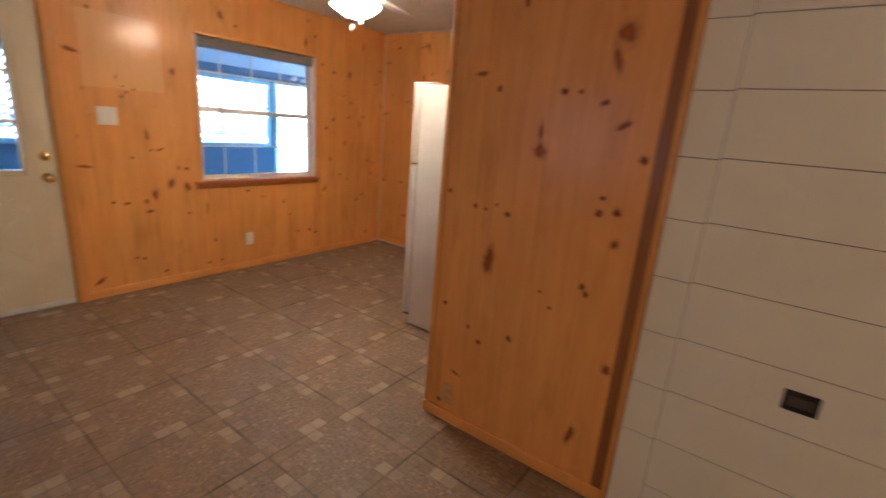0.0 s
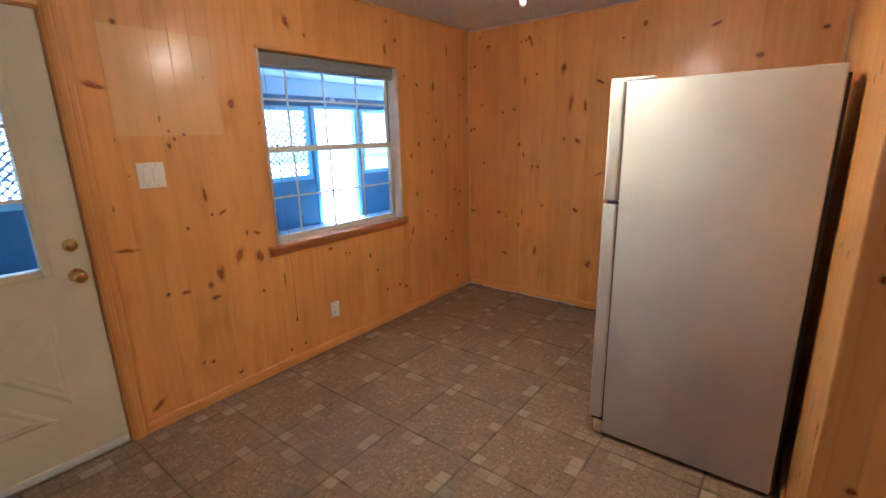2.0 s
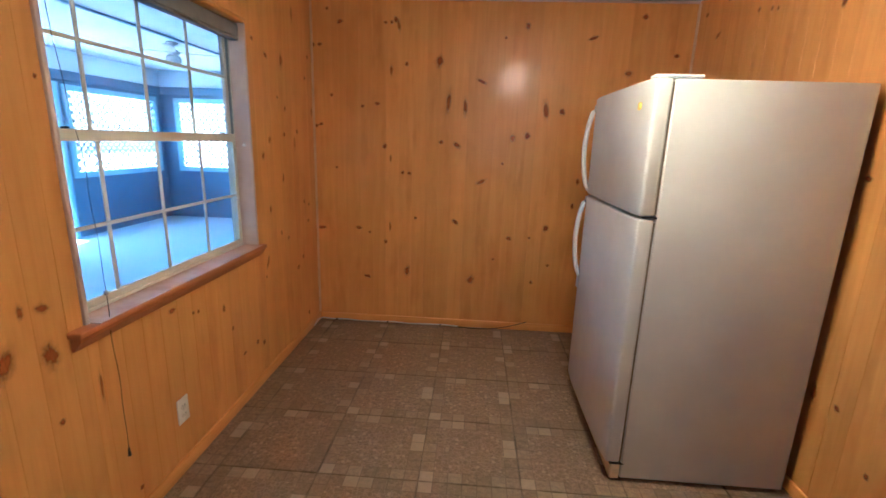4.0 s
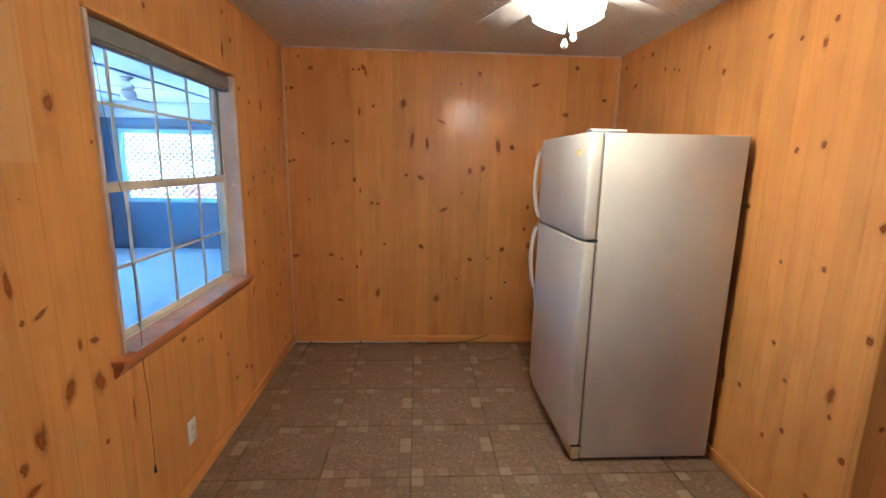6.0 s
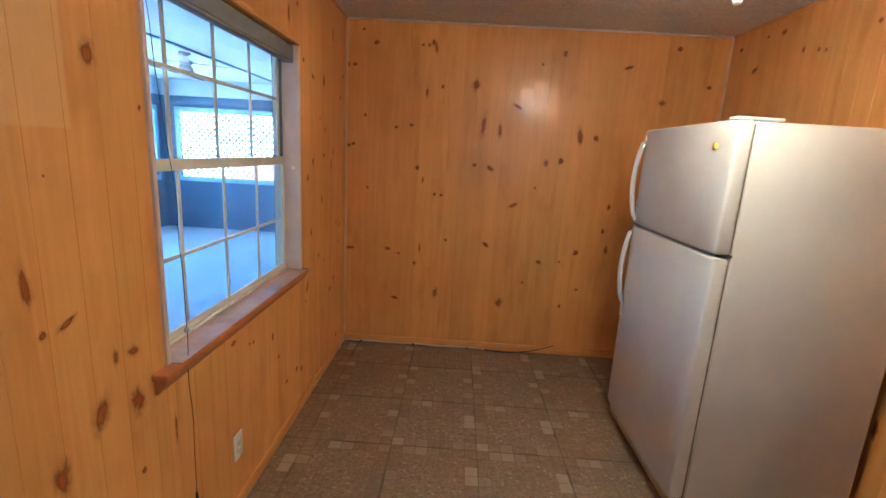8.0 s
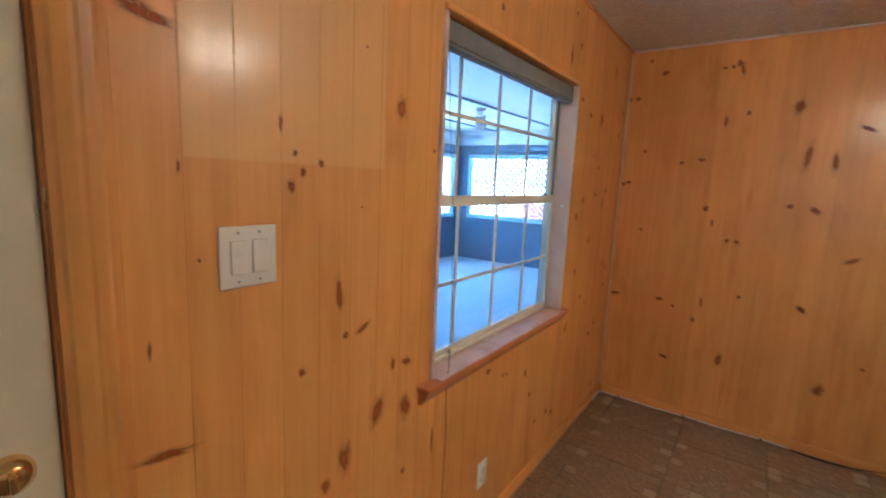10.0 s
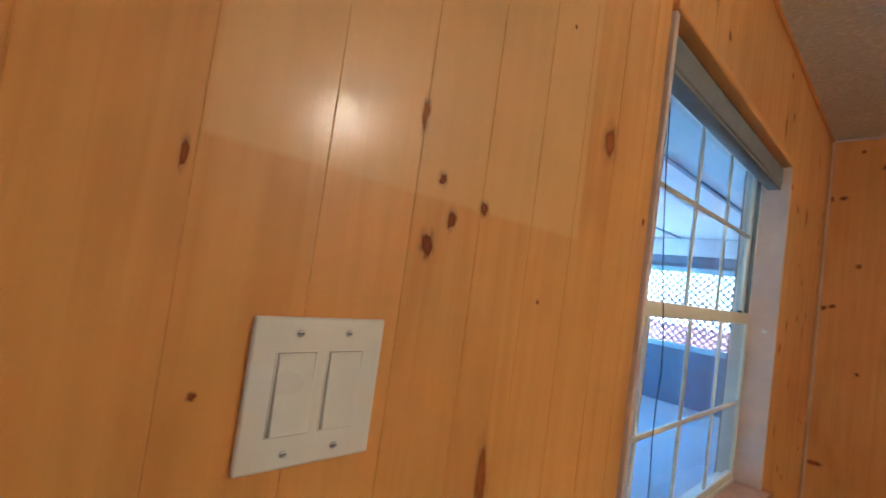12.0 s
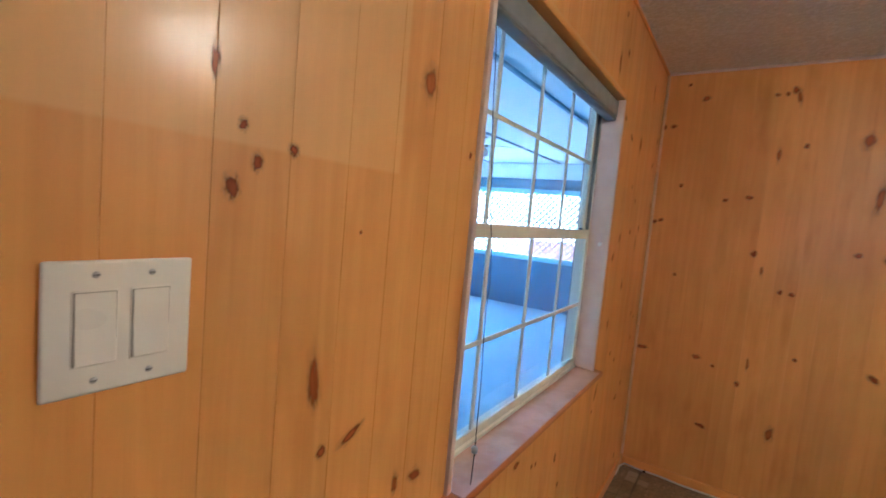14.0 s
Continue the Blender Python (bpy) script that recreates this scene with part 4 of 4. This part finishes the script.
# ---- pine boards ----
BW = 0.0997
board_cache = {}
def board(parent, along, s0, s1, z0, z1, plane, mat):
    """One vertical board: from s0 to s1 along the wall, facing the room."""
    w, h = s1 - s0, z1 - z0
    key = (along, round(w, 3), round(h, 3), mat.name)
    if key not in board_cache:
        bm = bmesh.new()
        g, v, t = 0.0, 0.0009, BT
        sec = [(-w / 2 + g, 0), (-w / 2 + g, t - v), (-w / 2 + g + v, t), (w / 2 - g - v, t), (w / 2 - g, t - v), (w / 2 - g, 0)]
        lo, hi = [], []
        for s, d in sec:
            p = {"y": (d, s), "x": (s, -d), "Y": (-d, s)}[along]
            lo.append(bm.verts.new((*p, -h / 2)))
            hi.append(bm.verts.new((*p, h / 2)))
        for k in range(5):
            bm.faces.new((lo[k], lo[k + 1], hi[k + 1], hi[k]))
        bm.faces.new(lo), bm.faces.new(hi)
        bmesh.ops.recalc_face_normals(bm, faces=bm.faces[:])
        me = bpy.data.meshes.new("board")
        bm.to_mesh(me)
        bm.free()
        me.materials.append(mat)
        board_cache[key] = me
    ob = new("board", board_cache[key])
    mid = (s0 + s1) / 2
    ob.location = (mid, plane, (z0 + z1) / 2) if along == "x" else (plane, mid, (z0 + z1) / 2)
    ob.parent = parent


def run(parent, along, a, b, phase, plane, mat, holes=()):
    k = math.floor((a - phase) / BW)
    while phase + k * BW < b - 1e-6:
        s0, s1 = max(a, phase + k * BW), min(b, phase + (k + 1) * BW)
        k += 1
        marks = sorted({s0, s1} | {h for q in holes for h in q[:2] if s0 + 0.004 < h < s1 - 0.004})
        for c0, c1 in zip(marks, marks[1:]):
            if c1 - c0 < 0.006:
                continue
            spans_z = [(0.0, TOP)]
            for y0, y1, z0, z1 in holes:
                if c0 < y1 - 0.003 and c1 > y0 + 0.003:
                    spans_z = [p for p in ((0.0, z0), (z1, TOP)) if p[1] - p[0] > 0.01]
            for z0, z1 in spans_z:
                board(parent, along, c0, c1, z0, z1, plane, mat)


holes = ((DOOR[0], DOOR[1], -0.02, DOOR[3]), (WIN[0] - 0.018, WIN[1] + 0.016, WIN[2] - 0.023, WIN[3] + 0.022))
run(wall_west, "y", -2.1, FY, 1.697, WX - BT, PINE_PATCH, holes)
run(wall_north, "x", WX, RX, -3.55, FY + BT, PINE)
run(wall_east, "Y", PY, FY, 2.30, RX + BT, PINE)
run(wall_partition, "x", RX, 0.01, -0.95, PY + BT, PINE)

# ---- knots ----
disc = bmesh.new()
bmesh.ops.create_circle(disc, cap_ends=True, radius=1.0, segments=20)
knot_mesh = bpy.data.meshes.new("knot")
disc.to_mesh(knot_mesh)
disc.free()
knot_mesh_brown = knot_mesh.copy()
knot_mesh.materials.append(KNOT)
knot_mesh_brown.materials.append(KNOT_BROWN)
FACES = {"w": (wall_west, (90, 0, 90)), "n": (wall_north, (90, 0, 0)), "e": (wall_east, (90, 0, -90)), "p": (wall_partition, (90, 0, 0))}


KNOT_SIZE = {"w": 1.0, "n": 1.4, "e": 1.2, "p": 1.08}


def knots(face, rows):
    """Rows of place along the wall and height, with a letter-like size code: half width and height in cm, and lean in degrees."""
    for n, (s, z, a, b, lean) in enumerate(rows):
        parent, turn = FACES[face]
        off = 0.0007 + 0.00003 * (n % 9)
        at = {"w": (WX + off, s, z), "n": (s, FY - off, z), "e": (RX - off, s, z), "p": (s, PY - off, z)}[face]
        ob = new("knot", knot_mesh_brown if a * b > 2.7 or (b > 1.9 * a and b >= 1.8) else knot_mesh)
        ob.matrix_world = Matrix.Translation(at) @ pose(0, 0, 0, *turn) @ pose(0, 0, 0, 0, 0, lean) @ Matrix.Diagonal((a * 0.0152 * KNOT_SIZE[face], b * 0.0152 * KNOT_SIZE[face], 1, 1))
        ob.parent = parent

knots("w", [(2.274, 1.693, 2.2, 3.2, 0), (2.43, 1.592, 0.6, 0.8, 0), (2.058, 1.215, 1.2, 5.0, 6), (2.141, 1.105, 2.7, 0.9, 25), (2.081, 1.1, 0.9, 1.1, 0), (1.946, 1.045, 1.0, 1.0, 0),
           (2.267, 0.963, 1.0, 2.2, 0), (2.329, 0.952, 2.0, 1.5, -15), (2.204, 0.839, 2.6, 4.6, -18), (2.331, 0.803, 2.6, 4.2, 12), (2.082, 0.756, 2.1, 4.8, 0), (2.017, 0.706, 1.5, 2.0, 0),
           (2.033, 0.627, 3.0, 1.6, 0), (1.883, 0.702, 2.2, 1.2, 0), (1.796, 0.714, 1.2, 1.2, 0), (2.481, 0.616, 0.8, 5.2, 0), (2.329, 0.583, 1.0, 1.0, 0), (2.472, 0.116, 1.2, 1.2, 0)])
knots("w", [(2.585, 0.123, 1.0, 1.0, 0), (2.358, 0.057, 1.1, 1.0, 0), (1.965, 0.252, 1.3, 1.1, 0), (1.912, 0.266, 1.2, 1.0, 0), (2.115, 0.116, 1.6, 1.0, 20), (3.232, 0.606, 1.1, 1.8, 0),
           (2.994, 0.676, 0.9, 0.8, 0), (3.03, 0.669, 0.8, 0.9, 0), (2.86, 0.738, 2.0, 1.2, 0), (3.702, 1.954, 1.3, 1.2, 0), (3.852, 1.897, 2.2, 1.1, -30), (4.257, 2.207, 1.0, 4.5, 0),
           (3.619, 2.198, 1.6, 1.8, 0), (3.502, 2.125, 1.4, 4.6, 0), (4.513, 2.001, 1.3, 1.4, 0), (4.061, 1.463, 1.6, 1.3, 0), (4.223, 1.408, 1.1, 4.0, 0), (4.272, 1.486, 1.2, 1.6, 0)])
knots("w", [(3.985, 1.682, 0.9, 1.0, 0), (3.814, 1.02, 1.4, 2.6, 0), (3.757, 1.34, 1.5, 2.2, -15), (4.017, 1.193, 1.1, 3.0, 0), (4.355, 1.0, 1.1, 1.3, 0), (4.442, 0.971, 1.0, 1.4, 0),
           (4.368, 0.143, 1.6, 1.5, 0), (3.547, 0.278, 1.5, 1.3, 0), (3.626, 0.24, 1.6, 1.6, 0), (3.709, 0.626, 0.8, 0.9, 0), (4.564, 1.627, 1.0, 3.5, 0), (4.294, 0.606, 1.3, 1.6, 0),
           (4.054, 0.794, 1.0, 1.3, 0), (1.77, 2.03, 1.3, 1.3, 0), (2.67, 2.18, 2.2, 4.5, 20), (1.65, 1.75, 5, 1.6, -15), (1.895, 1.61, 0.55, 1.9, 0), (1.65, 0.985, 5.0, 1.0, -8)])
knots("w", [(1.66, 0.13, 4.6, 1.6, 35), (3.74, 0.71, 4.5, 1.2, 60), (2.8, 2.12, 1.2, 1.2, 0), (3.53, 2.32, 1.2, 1.2, 0), (4.06, 1.9, 2.2, 4.5, -8), (3.85, 1.43, 1.5, 2.2, -20),
           (1.93, 1.55, 0.62, 0.75, 0), (1.95, 1.51, 0.75, 1.1, 0), (1.92, 1.478, 1.0, 1.5, 5), (2.0, 1.532, 0.8, 0.9, 20), (2.13, 1.43, 0.35, 0.35, 0), (2.14, 1.82, 0.35, 0.35, 0),
           (1.72, 1.34, 0.35, 0.35, 0), (1.69, 1.51, 0.3, 1.2, 0), (1.63, 1.19, 0.35, 1.8, 0), (3.3, 0.47, 1.0, 1.2, 0), (3.4, 0.28, 1.6, 1.0, 0), (4.09, 1.62, 1.0, 1.6, 0)])
knots("w", [(3.95, 0.85, 1.0, 1.4, 0), (0.15, 1.35, 3.5, 1.6, -20), (-0.2, 0.9, 1.5, 3.0, 0), (0.35, 0.4, 1.2, 1.0, 0), (0.2, 0.12, 4.0, 1.4, 10), (-0.6, 1.5, 1.6, 2.4, 0),
           (-1.1, 0.7, 1.3, 1.3, 0), (0.3, 1.9, 1.4, 1.4, 0), (-0.9, 1.95, 2.0, 1.2, 0), (1.0, 2.24, 1.6, 2.2, 0), (4.45, 1.85, 1.4, 1.2, 0), (4.42, 0.85, 1.4, 1.2, 0),
           (4.2, 0.55, 2.2, 1.3, 20)])
knots("n", [(-3.475, 2.337, 0.7, 0.7, 0), (-3.383, 2.254, 1.5, 1.1, 30), (-3.056, 2.252, 0.9, 0.7, 0), (-3.013, 2.254, 0.7, 0.8, 0), (-2.982, 2.272, 1.1, 1.4, 0), (-2.96, 2.235, 0.8, 3.0, 5),
           (-3.582, 2.097, 0.8, 1.1, 0), (-3.534, 2.102, 1.3, 0.8, 10), (-2.903, 1.982, 0.8, 1.0, 0), (-3.014, 1.936, 0.8, 2.8, 0), (-2.666, 2.007, 2.0, 3.0, -20), (-2.594, 1.73, 1.3, 5.5, -6),
           (-2.471, 1.698, 1.1, 4.2, 0), (-2.362, 1.877, 2.6, 0.8, -25), (-2.06, 2.244, 1.2, 1.6, 0), (-2.209, 2.167, 0.7, 0.7, 0), (-1.612, 2.174, 2.4, 0.9, 25), (-1.281, 2.313, 1.4, 1.2, 0)])
knots("n", [(-1.042, 2.071, 1.4, 1.0, 0), (-3.456, 1.758, 0.8, 0.9, 0), (-3.226, 1.685, 0.9, 0.8, 0), (-3.118, 1.706, 1.3, 0.9, 0), (-1.895, 1.691, 1.6, 5.0, 8), (-1.779, 1.685, 1.4, 1.8, 0),
           (-2.118, 1.49, 1.4, 2.0, 0), (-2.012, 1.511, 1.6, 1.6, 20), (-2.181, 1.305, 0.7, 0.7, 0), (-2.64, 1.446, 1.2, 1.0, 0), (-2.524, 1.43, 2.2, 1.2, -35), (-3.574, 1.539, 0.9, 0.9, 0),
           (-3.542, 1.549, 1.2, 0.7, 20), (-3.061, 1.403, 1.2, 1.3, 0), (-3.429, 1.235, 0.7, 0.7, 0), (-2.924, 1.214, 0.9, 0.9, 0), (-2.873, 1.21, 1.0, 0.8, 0), (-3.016, 1.313, 0.6, 1.9, 0)])
knots("n", [(-2.331, 1.166, 3.0, 1.1, 28), (-1.622, 1.195, 0.9, 1.5, 0), (-1.644, 1.013, 0.8, 1.3, 0), (-3.556, 0.767, 2.4, 0.9, 5), (-3.262, 0.777, 1.6, 1.0, 0), (-3.178, 0.744, 0.7, 0.7, 0),
           (-2.82, 0.871, 0.7, 0.9, 0), (-2.513, 0.853, 2.0, 1.1, -35), (-1.826, 0.835, 1.4, 1.7, 0), (-2.097, 0.743, 1.5, 1.1, -25), (-1.943, 0.755, 0.7, 0.7, 0), (-3.052, 0.673, 0.9, 1.2, 0),
           (-2.88, 0.444, 1.5, 3.2, -6), (-3.197, 0.385, 2.0, 1.0, -8), (-2.377, 0.4, 2.0, 2.4, -20), (-2.207, 0.573, 0.7, 0.7, 0), (-1.786, 0.544, 0.9, 0.7, 0), (-1.902, 0.401, 0.8, 1.1, 0)])
knots("n", [(-3.018, 0.795, 0.6, 2.5, 0), (-1.6, 0.869, 1.0, 2.4, 0), (-1.35, 1.95, 2.0, 1.5, 0)])
knots("e", [(4.486, 2.299, 1.6, 1.0, 15), (4.088, 2.312, 1.8, 1.4, 25), (4.226, 2.32, 0.8, 0.8, 0), (3.901, 2.179, 1.0, 1.3, 0), (3.789, 2.157, 0.9, 1.0, 0), (3.738, 2.144, 0.8, 0.9, 0),
           (2.751, 1.629, 1.1, 1.2, 0), (2.624, 1.647, 1.2, 1.5, 0), (2.738, 1.145, 0.9, 0.9, 0), (2.526, 1.161, 1.0, 1.2, 0), (2.705, 0.779, 1.1, 1.1, 0), (2.988, 0.485, 1.3, 3.4, 0),
           (2.868, 0.489, 1.2, 1.0, -30), (2.616, 0.639, 1.0, 1.0, 0), (2.4, 0.682, 1.7, 3.6, -10), (2.686, 0.331, 1.0, 1.0, 0), (2.588, 0.416, 1.0, 1.2, 0), (2.312, 0.465, 1.2, 1.3, 0)])
knots("e", [(2.997, 2.147, 1.8, 0.8, 10), (2.816, 2.093, 1.0, 1.0, 0), (2.696, 2.045, 1.1, 2.2, 0), (2.659, 2.123, 1.0, 1.2, 0), (2.985, 1.369, 1.6, 1.0, -10), (3.453, 2.206, 0.9, 1.0, 0),
           (3.067, 0.802, 0.9, 1.6, 0), (2.39, 0.6, 0.9, 1.0, 0), (4.3, 2.14, 2.5, 1.4, 20), (2.36, 1.95, 1.4, 2.4, 0), (2.33, 1.35, 1.4, 1.8, 0), (2.3, 0.95, 1.2, 1.8, 0),
           (2.42, 0.22, 1.6, 1.2, 0), (2.28, 1.6, 1.0, 3.0, 0), (3.3, 2.05, 1.2, 1.6, 0)])
knots("p", [(-0.681, 1.614, 1.1, 1.2, 0), (-0.769, 1.67, 3.0, 1.0, 0), (-0.404, 1.608, 1.4, 1.3, 0), (-0.339, 1.608, 0.9, 0.9, 0), (-0.249, 1.573, 1.6, 1.0, 25), (-0.21, 1.795, 3.4, 4.0, -25),
           (-0.227, 1.711, 1.6, 4.2, 18), (-0.469, 1.385, 2.6, 3.0, -25), (-0.477, 1.455, 0.9, 4.0, 0), (-0.084, 1.388, 1.4, 1.6, 0), (-0.742, 1.124, 1.0, 1.0, 0), (-0.635, 1.145, 0.7, 0.7, 0),
           (-0.581, 1.112, 1.2, 1.2, -20), (-0.688, 1.118, 0.8, 0.8, 0), (-0.142, 1.197, 1.5, 1.6, 0), (-0.205, 1.183, 1.4, 1.2, 0), (-0.129, 1.079, 1.5, 1.9, -10), (-0.647, 0.897, 2.5, 6.4, -4)])
knots("p", [(-0.861, 0.63, 1.1, 1.1, 0), (-0.391, 0.821, 0.6, 0.6, 0), (-0.34, 0.764, 0.7, 0.7, 0), (-0.222, 0.889, 1.1, 1.4, 0), (-0.204, 0.862, 1.1, 1.1, 0), (-0.657, 0.494, 1.2, 1.1, 0),
           (-0.504, 0.564, 1.2, 1.4, 0), (-0.077, 0.586, 1.8, 2.0, 0), (-0.768, 0.284, 2.6, 0.7, -20), (-0.172, 0.239, 1.4, 4.8, -10), (-0.85, 0.032, 1.0, 1.0, 0), (-0.598, 1.921, 1.0, 1.6, 0),
           (-0.886, 1.171, 0.9, 1.1, 0), (-0.85, 0.1, 1.4, 1.2, 0), (-0.17, 1.5, 3.0, 1.2, 25), (-0.45, 2.0, 1.6, 1.3, 0), (-0.2, 1.24, 1.0, 1.0, 0), (-0.72, 0.55, 0.7, 1.2, 0)])
